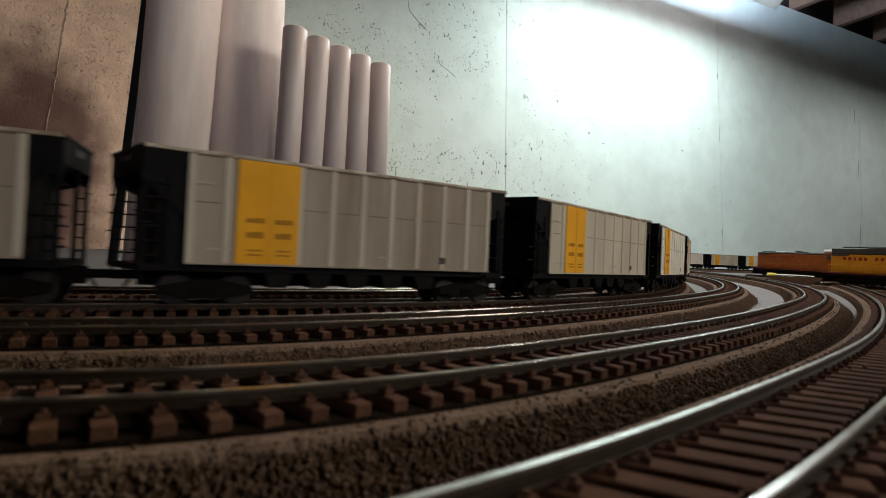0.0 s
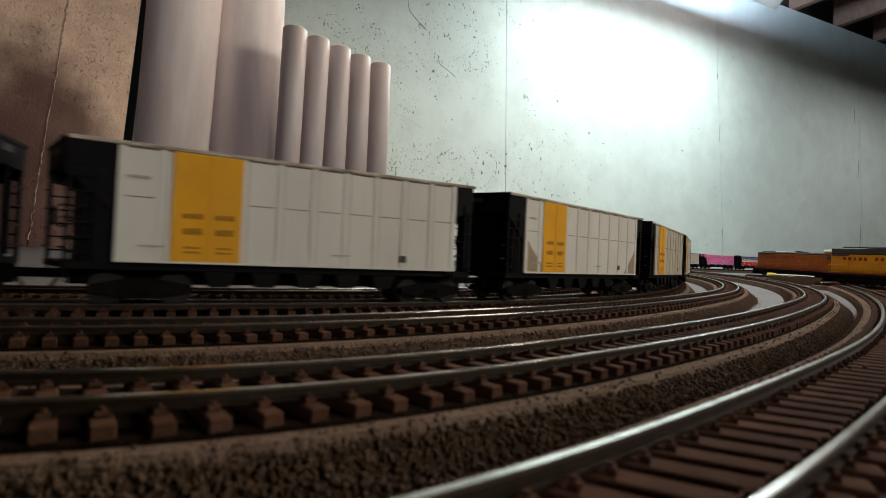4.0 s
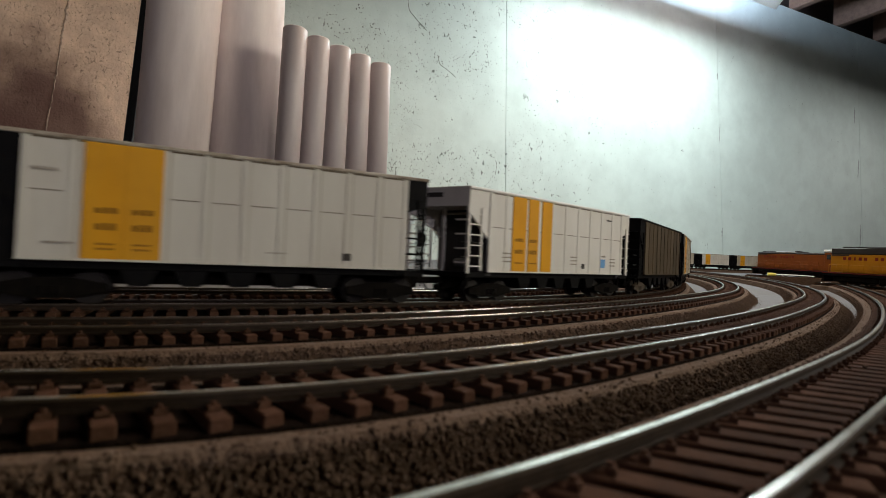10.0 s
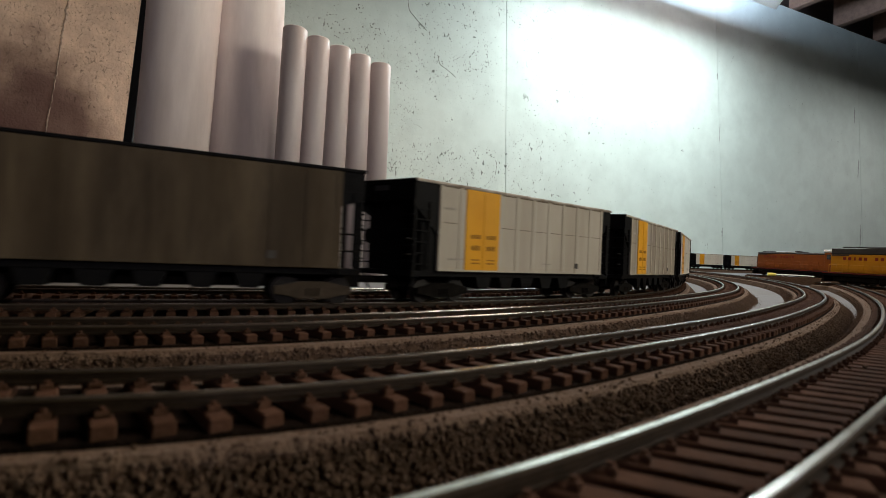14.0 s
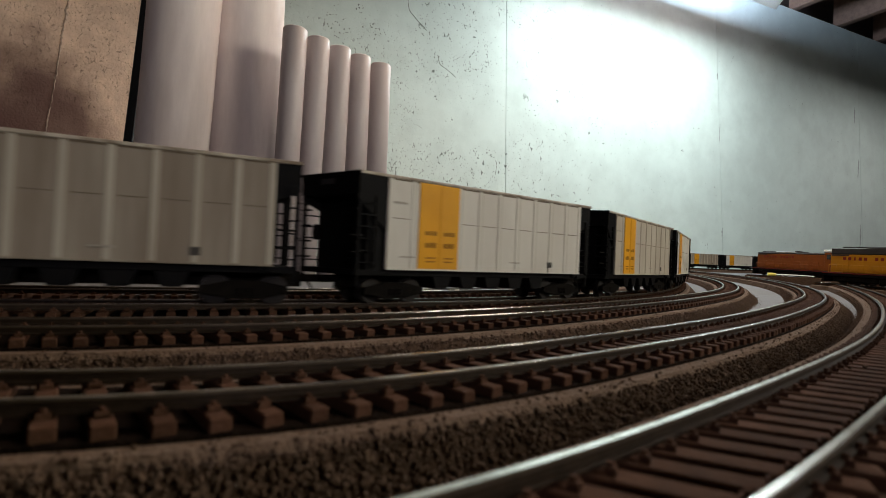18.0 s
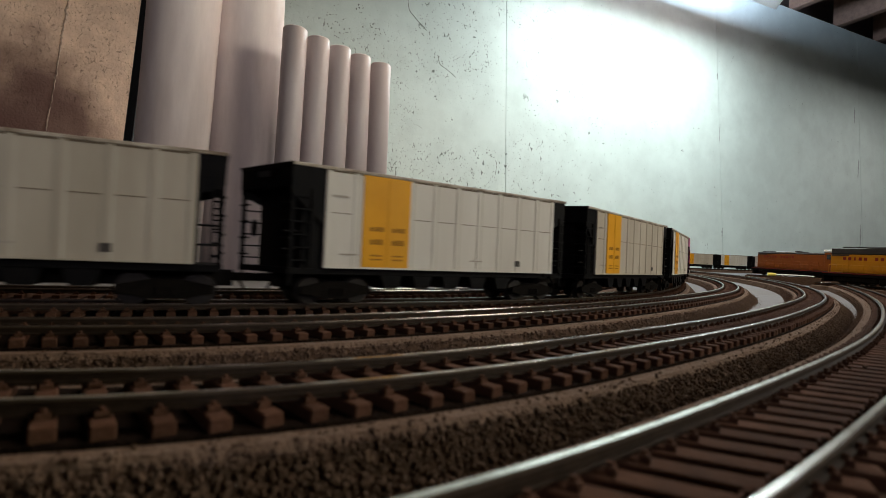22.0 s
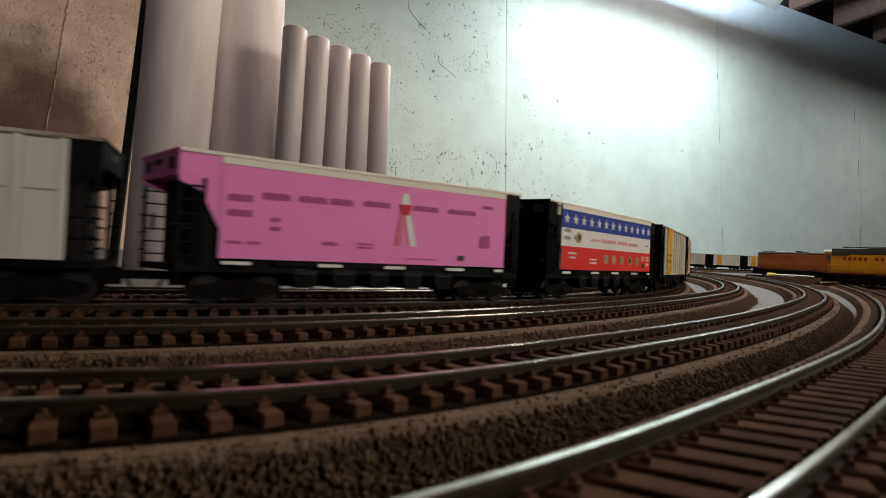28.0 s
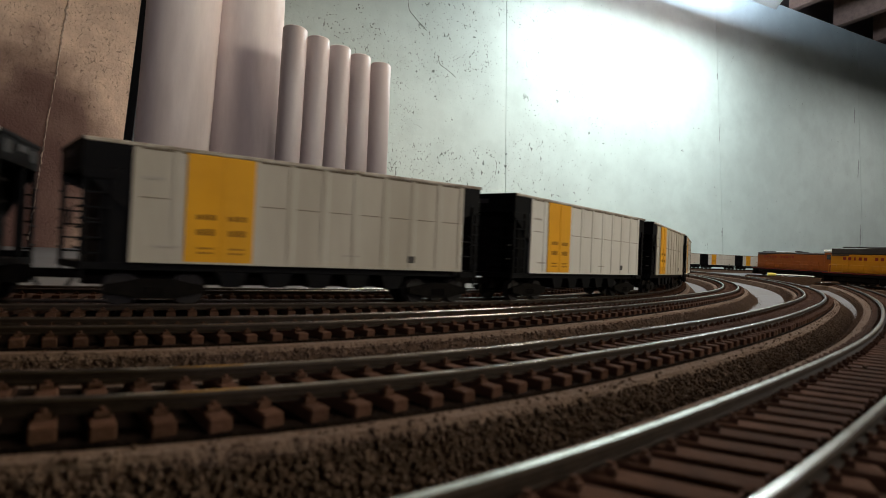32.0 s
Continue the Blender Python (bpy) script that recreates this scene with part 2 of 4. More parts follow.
M_SHEET = {
    "clean": material("grey_sheet_clean", (0.58, 0.56, 0.50), 0.5, grain=((0.50, 0.47, 0.42), 60.0, 0.5, (1, 1, 0.3)), stain=((0.40, 0.36, 0.30), 22.0, 0.3, (1, 1, 0.2)), spec=0.15),
    "tan": material("grey_sheet_tan", (0.44, 0.40, 0.33), 0.55, grain=((0.36, 0.32, 0.26), 60.0, 0.6, (1, 1, 0.2)), stain=((0.28, 0.24, 0.18), 25.0, 0.5, (1, 1, 0.15)), spec=0.15),
    "grimy": material("grey_sheet_grimy", (0.30, 0.265, 0.215), 0.6, grain=((0.22, 0.18, 0.14), 70.0, 0.7, (1, 1, 0.15)), stain=((0.14, 0.10, 0.07), 30.0, 0.6, (1, 1, 0.1)), spec=0.15),
    "dark": material("rust_brown_sheet", (0.060, 0.042, 0.023), 0.65, grain=((0.13, 0.10, 0.066), 55.0, 0.7, (1, 1, 0.12)), stain=((0.032, 0.022, 0.013), 38.0, 0.85, (1, 1, 0.25)), spec=0.15),
    "white": material("white_sheet", (0.66, 0.64, 0.59), 0.5, grain=((0.58, 0.55, 0.50), 60.0, 0.5, (1, 1, 0.3)), spec=0.15),
    "pink": material("pink_sheet", (0.76, 0.215, 0.46), 0.45, grain=((0.70, 0.19, 0.42), 40.0, 0.5), spec=0.15),
    "red": material("red_sheet", (0.62, 0.035, 0.028), 0.45, grain=((0.55, 0.028, 0.022), 40.0, 0.5), spec=0.15),
}
M_POST_SHADE = material("post_shade_tone", (0.40, 0.37, 0.31), 0.7, grain=((0.50, 0.47, 0.41), 50.0, 0.8, (1, 1, 0.3)), spec=0.1)
M_CHORD = material("weathered_chord", (0.46, 0.42, 0.35), 0.65, grain=((0.16, 0.12, 0.085), 70.0, 0.9), stain=((0.20, 0.155, 0.11), 25.0, 0.7), spec=0.1)
M_BLUE = material("blue_band", (0.035, 0.058, 0.27), 0.45, grain=((0.03, 0.048, 0.22), 60.0, 0.5), spec=0.15)
M_CREAM = material("cream_band", (0.70, 0.64, 0.54), 0.5, spec=0.15)
M_RUST = material("rust_patch", (0.26, 0.19, 0.12), 0.7, grain=((0.18, 0.12, 0.07), 120.0, 0.7))
M_ORANGE = material("loco_orange", (0.20, 0.054, 0.007), 0.5, grain=((0.13, 0.035, 0.005), 60.0, 0.5), spec=0.15)
M_LYELLOW = material("loco_yellow", (0.42, 0.19, 0.007), 0.5, grain=((0.34, 0.15, 0.006), 60.0, 0.5), spec=0.15)
M_LGREY = material("loco_grey", (0.040, 0.038, 0.038), 0.5, grain=((0.025, 0.024, 0.024), 90.0, 0.5), spec=0.15)
M_LRED = material("loco_red", (0.17, 0.02, 0.012), 0.5, spec=0.15)
M_GLASS = material("dark_glass", (0.02, 0.02, 0.022), 0.1)
M_WHITE = material("white_plastic", (0.78, 0.78, 0.75), 0.4, grain=((0.70, 0.70, 0.67), 60.0, 0.4))
M_CAPYEL = material("yellow_cap", (0.70, 0.60, 0.10), 0.4)
M_LAMP = material("tube_glow", (0.9, 0.95, 1.0), 0.4, emit=(0.86, 0.96, 1.0, 5.0))
M_ENAMEL = material("white_enamel", (0.72, 0.73, 0.75), 0.35, grain=((0.64, 0.65, 0.67), 12.0, 0.4))
M_STEEL = material("galvanised", (0.45, 0.46, 0.48), 0.4, metal=0.9, grain=((0.36, 0.37, 0.39), 60.0, 0.5))
M_BLUEMARK = material("blue_marking", (0.10, 0.28, 0.55), 0.5)
M_REDMARK = material("red_marking", (0.52, 0.03, 0.055), 0.5, spec=0.1)
M_PINKMARK = material("pink_marking", (0.40, 0.085, 0.21), 0.5, spec=0.1)
M_PALEMARK = material("pale_red_marking", (0.66, 0.36, 0.32), 0.5, spec=0.1)
M_RIBBON = material("ribbon_rose", (0.62, 0.17, 0.24), 0.5, spec=0.1)
M_GOLD = material("gold_marking", (0.36, 0.26, 0.09), 0.5)
M_GREEN = material("green_marking", (0.12, 0.22, 0.10), 0.5)


# ---- mesh helpers ----
def mesh_of(bm, name, mats):
    me = bpy.data.meshes.new(name)
    bm.normal_update()
    bm.to_mesh(me)
    bm.free()
    for m in (mats if isinstance(mats, (list, tuple)) else [mats]):
        me.materials.append(m)
    return me


def part(name, bm, mats, parent=None, label="", at=None):
    ob = new(name, mesh_of(bm, name, mats))
    if parent:
        ob.parent = parent
    if at is not None:
        ob.matrix_local = at
    if label:
        ob["label"] = label
    return ob


def box(bm, x0, x1, y0, y1, z0, z1, bevel=0.0, mat=0):
    r = bmesh.ops.create_cube(bm, size=1, matrix=Matrix.LocRotScale(((x0 + x1) / 2, (y0 + y1) / 2, (z0 + z1) / 2), None, (x1 - x0, y1 - y0, z1 - z0)))
    fs = {f for v in r["verts"] for f in v.link_faces}
    for f in fs:
        f.material_index = mat
    if bevel:
        es = list({e for v in r["verts"] for e in v.link_edges})
        bmesh.ops.bevel(bm, geom=es, offset=bevel, segments=1, affect="EDGES", profile=0.5)
    return bm


def cube(*a, bevel=0.0):
    return box(bmesh.new(), *a, bevel=bevel)


def prism(points, y0, y1):
    """A solid between y0 and y1 with the outline given in x and z."""
    bm = bmesh.new()
    a = [bm.verts.new((x, y0, z)) for x, z in points]
    b = [bm.verts.new((x, y1, z)) for x, z in points]
    bm.faces.new(a)
    bm.faces.new(b[::-1])
    n = len(points)
    for i in range(n):
        bm.faces.new((a[i], b[i], b[(i + 1) % n], a[(i + 1) % n]))
    bmesh.ops.recalc_face_normals(bm, faces=bm.faces)
    return bm


def prism_up(points, z0, z1):
    """A solid between z0 and z1 with the outline given in x and y."""
    bm = bmesh.new()
    a = [bm.verts.new((x, y, z0)) for x, y in points]
    b = [bm.verts.new((x, y, z1)) for x, y in points]
    bm.faces.new(a)
    bm.faces.new(b[::-1])
    n = len(points)
    for i in range(n):
        bm.faces.new((a[i], b[i], b[(i + 1) % n], a[(i + 1) % n]))
    bmesh.ops.recalc_face_normals(bm, faces=bm.faces)
    return bm


def rod(bm, a, b, r, n=8):
    a, b = Vector(a), Vector(b)
    m = Matrix.Translation((a + b) / 2) @ (b - a).to_track_quat("Z", "Y").to_matrix().to_4x4()
    bmesh.ops.create_cone(bm, cap_ends=True, segments=n, radius1=r, radius2=r, depth=(b - a).length, matrix=m)
    return bm


def empty(name, label, category, group="", kind=""):
    return tagged(new(name), label, category, group, kind)


# ---- courses of the tracks ----
def grade(y):
    a = max(y - 0.5, 0.0)
    return 0.019 * a * a / (a + 0.15)


def course(x, y, heading, knots, curls, length, step=0.003, back=None):
    """A line of points (x, y, heading) along which the curvature glides from knot to knot."""
    s = np.arange(0, length, step)
    k = np.interp(s, knots, curls)
    th = heading + np.concatenate([[0], np.cumsum((k[1:] + k[:-1]) / 2 * step)])
    mid = (th[1:] + th[:-1]) / 2
    xs = x + np.concatenate([[0], np.cumsum(np.cos(mid) * step)])
    ys = y + np.concatenate([[0], np.cumsum(np.sin(mid) * step)])
    if back:
        n, curl = int(back[0] / step), back[1]
        th2 = heading - curl * step * np.arange(1, n + 1) * np.minimum(1, np.arange(1, n + 1) * step / 0.3)
        if len(back) > 2:
            th2 = np.minimum(th2, back[2])
        px, py = x - np.cumsum(np.cos(th2) * step), y - np.cumsum(np.sin(th2) * step)
        xs, ys, th = np.concatenate([px[::-1], xs]), np.concatenate([py[::-1], ys]), np.concatenate([th2[::-1], th])
        s = np.concatenate([-step * np.arange(n, 0, -1), s])
    return s, xs, ys, th


TRAIN = course(-0.2142, 0.1387, 0.3783,
               [0, 0.09, 0.18, 0.27, 0.36, 0.45, 0.54, 0.64, 0.76, 0.9, 1.05, 1.2, 1.35, 1.5, 1.65, 1.8, 1.95, 2.1, 2.24, 2.6],
               [0.234, 0.967, 1.51, 1.609, 1.399, 1.096, 0.743, 0.459, 0.387, 0.581, 0.862, 0.893, 0.373, -0.721, -1.899, -2.446, -2.034, -0.988, -0.074, 0.0],
               6.2, 0.005, back=(3.6, -1.45, 1.5708))
TRACK_NEAR = course(-0.03198, 0.01689, 0.4336, [0, 0.06, 0.094, 0.148, 0.231, 0.363, 0.569, 0.893, 1.4],
                    [4.87, 2.79, 0.43, 0.39, 0.79, 0.19, 0.24, 0.25, 0.24], 1.25, back=(0.5, 0.6))
TRACK_SECOND = course(-0.0664, 0.0713, 0.1921, [0, 0.06, 0.095, 0.151, 0.238, 0.378, 0.598, 0.947, 1.5, 2.0],
                      [7.73, 4.59, 1.82, 0.68, 0.645, 0.225, 0.461, 0.567, 0.879, -1.2], 1.9, back=(0.7, 0.0))
TRACK_THIRD = course(-0.1028, 0.1286, 0.3138, [0, 0.06, 0.096, 0.153, 0.245, 0.392, 0.626, 1.0, 1.6, 2.1],
                     [4.34, 3.2, 2.1, 1.26, 0.676, 0.40, 0.616, 0.7285, 0.72, -2.0], 2.0, back=(0.8, 0.0))


def shifted(line, d, lo, hi):
    s, x, y, th = line
    keep = (s >= lo) & (s <= hi)
    return s[keep] - lo, x[keep] + np.sin(th[keep]) * d, y[keep] - np.cos(th[keep]) * d, th[keep]


TRACK_TRAIN = shifted(TRAIN, 0.0, -3.4, 5.9)
TRACK_FIFTH = shifted(TRAIN, -0.0655, -0.6, 0.75)


def at_arc(line, s):
    return float(np.interp(s, line[0], line[1])), float(np.interp(s, line[0], line[2])), float(np.interp(s, line[0], line[3]))


def sweep(line, profile, lo, hi, step, closed=True, mats=None):
    """A profile of (across, up) points carried along a course."""
    bm = bmesh.new()
    rings = []
    n = max(2, int((hi - lo) / step) + 1)
    for s in np.linspace(lo, hi, n):
        x, y, th = at_arc(line, s)
        z = grade(y)
        rings.append([bm.verts.new((x + math.sin(th) * a, y - math.cos(th) * a, z + b)) for a, b in profile])
    m = len(profile)
    for r0, r1 in zip(rings, rings[1:]):
        for i in range(m if closed else m - 1):
            f = bm.faces.new((r0[i], r0[(i + 1) % m], r1[(i + 1) % m], r1[i]))
            if mats:
                f.material_index = mats[i]
    if closed:
        bm.faces.new(rings[0])
        bm.faces.new(rings[-1][::-1])
    bmesh.ops.recalc_face_normals(bm, faces=bm.faces)
    return bm


# ---- the room ----
WALL_TOP, FLOOR_Z, DECK = 1.47, -1.05, -0.013


def wall_point(t, z, out=0.0):
    p = WALL_O + WALL_D * t + WALL_N * out
    return Vector((p.x, p.y, z))


def slab(corners, back):
    """A panel with the four corners given and its back set off by a vector."""
    bm = bmesh.new()
    a = [bm.verts.new(c) for c in corners]
    b = [bm.verts.new(Vector(c) + back) for c in corners]
    bm.faces.new(a)
    bm.faces.new(b[::-1])
    for i in range(4):
        bm.faces.new((a[i], b[i], b[(i + 1) % 4], a[(i + 1) % 4]))
    bmesh.ops.recalc_face_normals(bm, faces=bm.faces)
    return bm


wall_main = tagged(part("wall_back", slab([wall_point(-1.06, FLOOR_Z, -0.012), wall_point(7.4, FLOOR_Z, -0.012), wall_point(7.4, WALL_TOP, -0.012), wall_point(-1.06, WALL_TOP, -0.012)], -WALL_N * 0.2), M_WALL),
                   "pale painted cast concrete basement wall", "wall", kind="structure")
# form joints: place along the wall at deck height, and lean
JOINTS = [(-1.06, 0.0), (0.279, -0.043), (1.565, -0.092), (2.80, -0.10), (4.06, 0.0), (5.3, 0.0), (6.5, 0.0), (7.4, 0.0)]
for (t0, l0), (t1, l1) in zip(JOINTS, JOINTS[1:]):
    g = 0.0013
    part("panel", slab([wall_point(t0 + l0 * FLOOR_Z + g, FLOOR_Z), wall_point(t1 + l1 * FLOOR_Z - g, FLOOR_Z),
                        wall_point(t1 + l1 * WALL_TOP - g, WALL_TOP), wall_point(t0 + l0 * WALL_TOP + g, WALL_TOP)], -WALL_N * 0.0118), M_WALL, wall_main)

CORNER = wall_point(-1.03, 0)
LEFT_D = Vector((-0.75, -0.66, 0)).normalized()
LEFT_N = Vector((0.66, -0.75, 0)).normalized()


def left_point(t, z, out=0.0):
    p = CORNER + LEFT_D * t + LEFT_N * out
    return Vector((p.x, p.y, z))


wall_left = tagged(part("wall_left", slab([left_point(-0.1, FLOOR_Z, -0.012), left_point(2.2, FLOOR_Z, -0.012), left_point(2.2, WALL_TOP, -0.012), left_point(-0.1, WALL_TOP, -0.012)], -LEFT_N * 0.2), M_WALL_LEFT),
                   "bare brown concrete wall with shade painted into it", "wall", kind="structure")
for t0, t1, lean0, lean1 in ((-0.1, 0.239, 0, -0.084), (0.239, 1.2, -0.084, 0), (1.2, 2.2, 0, 0)):
    g = 0.0012
    part("panel", slab([left_point(t0 + lean0 * FLOOR_Z + g, FLOOR_Z), left_point(t1 + lean1 * FLOOR_Z - g, FLOOR_Z),
                        left_point(t1 + lean1 * WALL_TOP - g, WALL_TOP), left_point(t0 + lean0 * WALL_TOP + g, WALL_TOP)], -LEFT_N * 0.0118), M_WALL_LEFT, wall_left)
bm = bmesh.new()
rim = random.Random(5)
last = None
for i in range(160):
    z = 0.02 + i * 0.0075
    w = rim.uniform(0.0008, 0.0042) * (1.6 if z > 0.5 else 1.0)
    t = 0.239 - 0.084 * z + rim.uniform(-0.0022, 0.0022)
    ring = [bm.verts.new(left_point(t - w, z, -0.003)), bm.verts.new(left_point(t + rim.uniform(-0.001, 0.001), z, rim.uniform(0.0015, 0.0055))), bm.verts.new(left_point(t + w, z, -0.003))]
    if last:
        bm.faces.new((last[0], last[1], ring[1], ring[0]))
        bm.faces.new((last[1], last[2], ring[2], ring[1]))
    last = ring
bmesh.ops.recalc_face_normals(bm, faces=bm.faces)
part("mortar_ridge", bm, M_CRACK, wall_left, "pale crumbled ridge along a joint")
bm = bmesh.new()
last = None
for i in range(190):
    z = 0.02 + i * 0.0075
    w = rim.uniform(0.0006, 0.0020) * (2.2 if rim.random() < 0.06 else 1.0)
    t = 0.279 - 0.043 * z + rim.uniform(-0.0010, 0.0010)
    ring = [bm.verts.new(wall_point(t - w, z, -0.006)), bm.verts.new(wall_point(t, z, rim.uniform(-0.003, 0.002))), bm.verts.new(wall_point(t + w, z, -0.006))]
    if last:
        bm.faces.new((last[0], last[1], ring[1], ring[0]))
        bm.faces.new((last[1], last[2], ring[2], ring[1]))
    last = ring
bmesh.ops.recalc_face_normals(bm, faces=bm.faces)
part("mortar_ridge", bm, M_WALL, wall_main)
for route in (((-0.190, 0.985), (-0.178, 0.93), (-0.150, 0.905), (-0.106, 0.872)), ((-0.056, 0.785), (-0.046, 0.755), (-0.01, 0.738), (0.024, 0.718)), ((0.215, 0.42), (0.219, 0.385), (0.214, 0.36))):
    bm = bmesh.new()
    last = None
    for (t0, z0), (t1, z1) in zip(route, route[1:]):
        for i in range(9):
            f = i / 8
            t, z = t0 + (t1 - t0) * f + rim.uniform(-0.0015, 0.0015), z0 + (z1 - z0) * f
            w = rim.uniform(0.0004, 0.0015)
            pair = (bm.verts.new(wall_point(t - w, z - w, 0.0004)), bm.verts.new(wall_point(t + w, z + w, 0.0004)))
            if last:
                bm.faces.new((last[0], last[1], pair[1], pair[0]))
            last = pair
    part("crack", bm, M_PIT, wall_main, "thin dark crack")
# spalled places with clusters of air holes: place along the wall, height, spread, holes
SPALLS = [(-0.203, 0.659, 0.020, 12), (-0.063, 0.630, 0.020, 8), (-0.053, 0.770, 0.022, 11), (-0.123, 0.869, 0.028, 12), (-0.310, 0.828, 0.035, 15), (-0.457, 0.842, 0.04, 16),
          (0.191, 0.447, 0.022, 9), (0.303, 0.495, 0.010, 4), (0.000, 0.547, 0.02, 7), (-0.198, 0.570, 0.03, 7), (0.614, 0.782, 0.035, 9), (0.980, 0.834, 0.006, 2), (1.251, 0.587, 0.010, 4),
          (0.077, 0.767, 0.03, 8), (-0.435, 0.788, 0.03, 12), (-0.358, 0.886, 0.03, 10), (0.385, 0.662, 0.05, 9), (1.441, 0.145, 0.012, 5), (1.06, 0.70, 0.05, 7), (0.70, 0.62, 0.06, 9)]
for t0, z0, spread, holes in SPALLS:
    bm = bmesh.new()
    # each hole is a flat dark fleck, its shade put into the colour
    for _ in range(holes):
        t, z = t0 + rim.gauss(0, 0.5) * spread, z0 + rim.gauss(0, 0.5) * spread
        r, squash, turn = rim.uniform(0.0012, 0.0042), rim.uniform(0.4, 0.9), rim.uniform(0, 3)
        ring = []
        for i in range(8):
            ang = i * math.pi / 4
            k = r * rim.uniform(0.55, 1.1)
            a, b = k * math.cos(ang), k * squash * math.sin(ang)
            ring.append(bm.verts.new(wall_point(t + a * math.cos(turn) - b * math.sin(turn), z + a * math.sin(turn) + b * math.cos(turn), 0.0005)))
        bm.faces.new(ring)
    part("air_holes", bm, M_PIT, wall_main, "cluster of dark air holes")
# dirt that has run down at the joints: place, top, length, width
for t0, z0, long, wide in ((1.543, 0.235, 0.05, 0.006), (1.470, 1.01, 0.035, 0.007), (2.655, 1.03, 0.10, 0.006), (2.71, 0.72, 0.12, 0.008), (2.752, 0.33, 0.16, 0.009), (1.500, 0.76, 0.10, 0.004)):
    bm = bmesh.new()
    last = None
    for i in range(11):
        f = i / 10
        w = wide * rim.uniform(0.35, 1.0) * math.sin(math.pi * (0.12 + 0.8 * f))
        c = t0 + rim.uniform(-0.001, 0.001)
        pair = (bm.verts.new(wall_point(c - w, z0 - long * f, 0.0005)), bm.verts.new(wall_point(c + w, z0 - long * f, 0.0005)))
        if last:
            bm.faces.new((last[0], last[1], pair[1], pair[0]))
        last = pair
    part("stain", bm, M_DRIP, wall_main, "grey dirt run down the wall")
LX, RX, BY = -2.6, 7.2, -4.6
tagged(part("wall_side", cube(LX - 0.2, LX, BY, 0.4, FLOOR_Z, WALL_TOP), M_BACK), "plain concrete wall", "wall", kind="structure")
tagged(part("wall_end", cube(RX, RX + 0.2, BY, 5.6, FLOOR_Z, WALL_TOP), M_BACK), "plain concrete wall", "wall", kind="structure")
tagged(part("wall_front", cube(LX - 0.2, RX + 0.2, BY - 0.2, BY, FLOOR_Z, WALL_TOP), M_BACK), "plain concrete wall", "wall", kind="structure")
tagged(part("floor", cube(LX - 0.2, RX + 0.2, BY - 0.2, 5.8, FLOOR_Z - 0.1, FLOOR_Z), M_FLOOR), "grey concrete basement floor", "floor", kind="structure")
bm = cube(LX - 0.2, RX + 0.2, BY - 0.2, 5.8, WALL_TOP + 0.20, WALL_TOP + 0.23)
tagged(part("ceiling", bm, M_CEIL), "dark wooden subfloor above the joists", "ceiling", kind="structure")
joist = tagged(part("joist", cube(-0.02, 0.02, -6.5, 0.02, 0.0, 0.2, bevel=0.003), M_JOIST), "brown wooden ceiling joist", "joist", "ceiling joists")
joist.matrix_world = Matrix.Translation(wall_point(-0.4, WALL_TOP)) @ pose(0, 0, 0, 0, 0, WALL_TURN)
for i in range(1, 16):
    copy_thing(joist, Matrix.Translation(wall_point(-0.4 + 0.41 * i, WALL_TOP)) @ pose(0, 0, 0, 0, 0, WALL_TURN))


def shop_light(centre, turn, length):
    root = empty("shop_light", "white fluorescent shop light hung under the joists", "lamp")
    root.matrix_world = pose(centre.x, centre.y, centre.z, 0, 0, turn)
    h = length / 2
    bm = bmesh.new()
    prof = [(-0.11, 0.0), (-0.05, 0.055), (0.05, 0.055), (0.11, 0.0), (0.108, -0.002), (0.048, 0.052), (-0.048, 0.052), (-0.108, -0.002)]
    a = [bm.verts.new((-h, y, z)) for y, z in prof]
    b = [bm.verts.new((h, y, z)) for y, z in prof]
    for i in range(8):
        bm.faces.new((a[i], b[i], b[(i + 1) % 8], a[(i + 1) % 8]))
    bmesh.ops.recalc_face_normals(bm, faces=bm.faces)
    part("hood", bm, M_ENAMEL, root)
    for y in (-0.045, 0.045):
        part("tube", rod(bmesh.new(), (-h + 0.03, y, 0.022), (h - 0.03, y, 0.022), 0.013, 12), M_LAMP, root, "glowing white tube")
    for x in (-h * 0.7, h * 0.7):
        part("chain", rod(bmesh.new(), (x, 0, 0.055), (x, 0, WALL_TOP + 0.2 - centre.z), 0.002, 6), M_STEEL, root)
    return root


shop_light(SHOP_LIGHT + Vector((0, 0, 0.004)), WALL_TURN, 1.22)
# fixture for the added side lamp, out of view
shop_light(SIDE_FILL + Vector((0, 0, 0.004)), WALL_TURN, 1.22)
shop_light(OVER_LIGHT + Vector((0, 0, 0.004)), 8, 1.22)


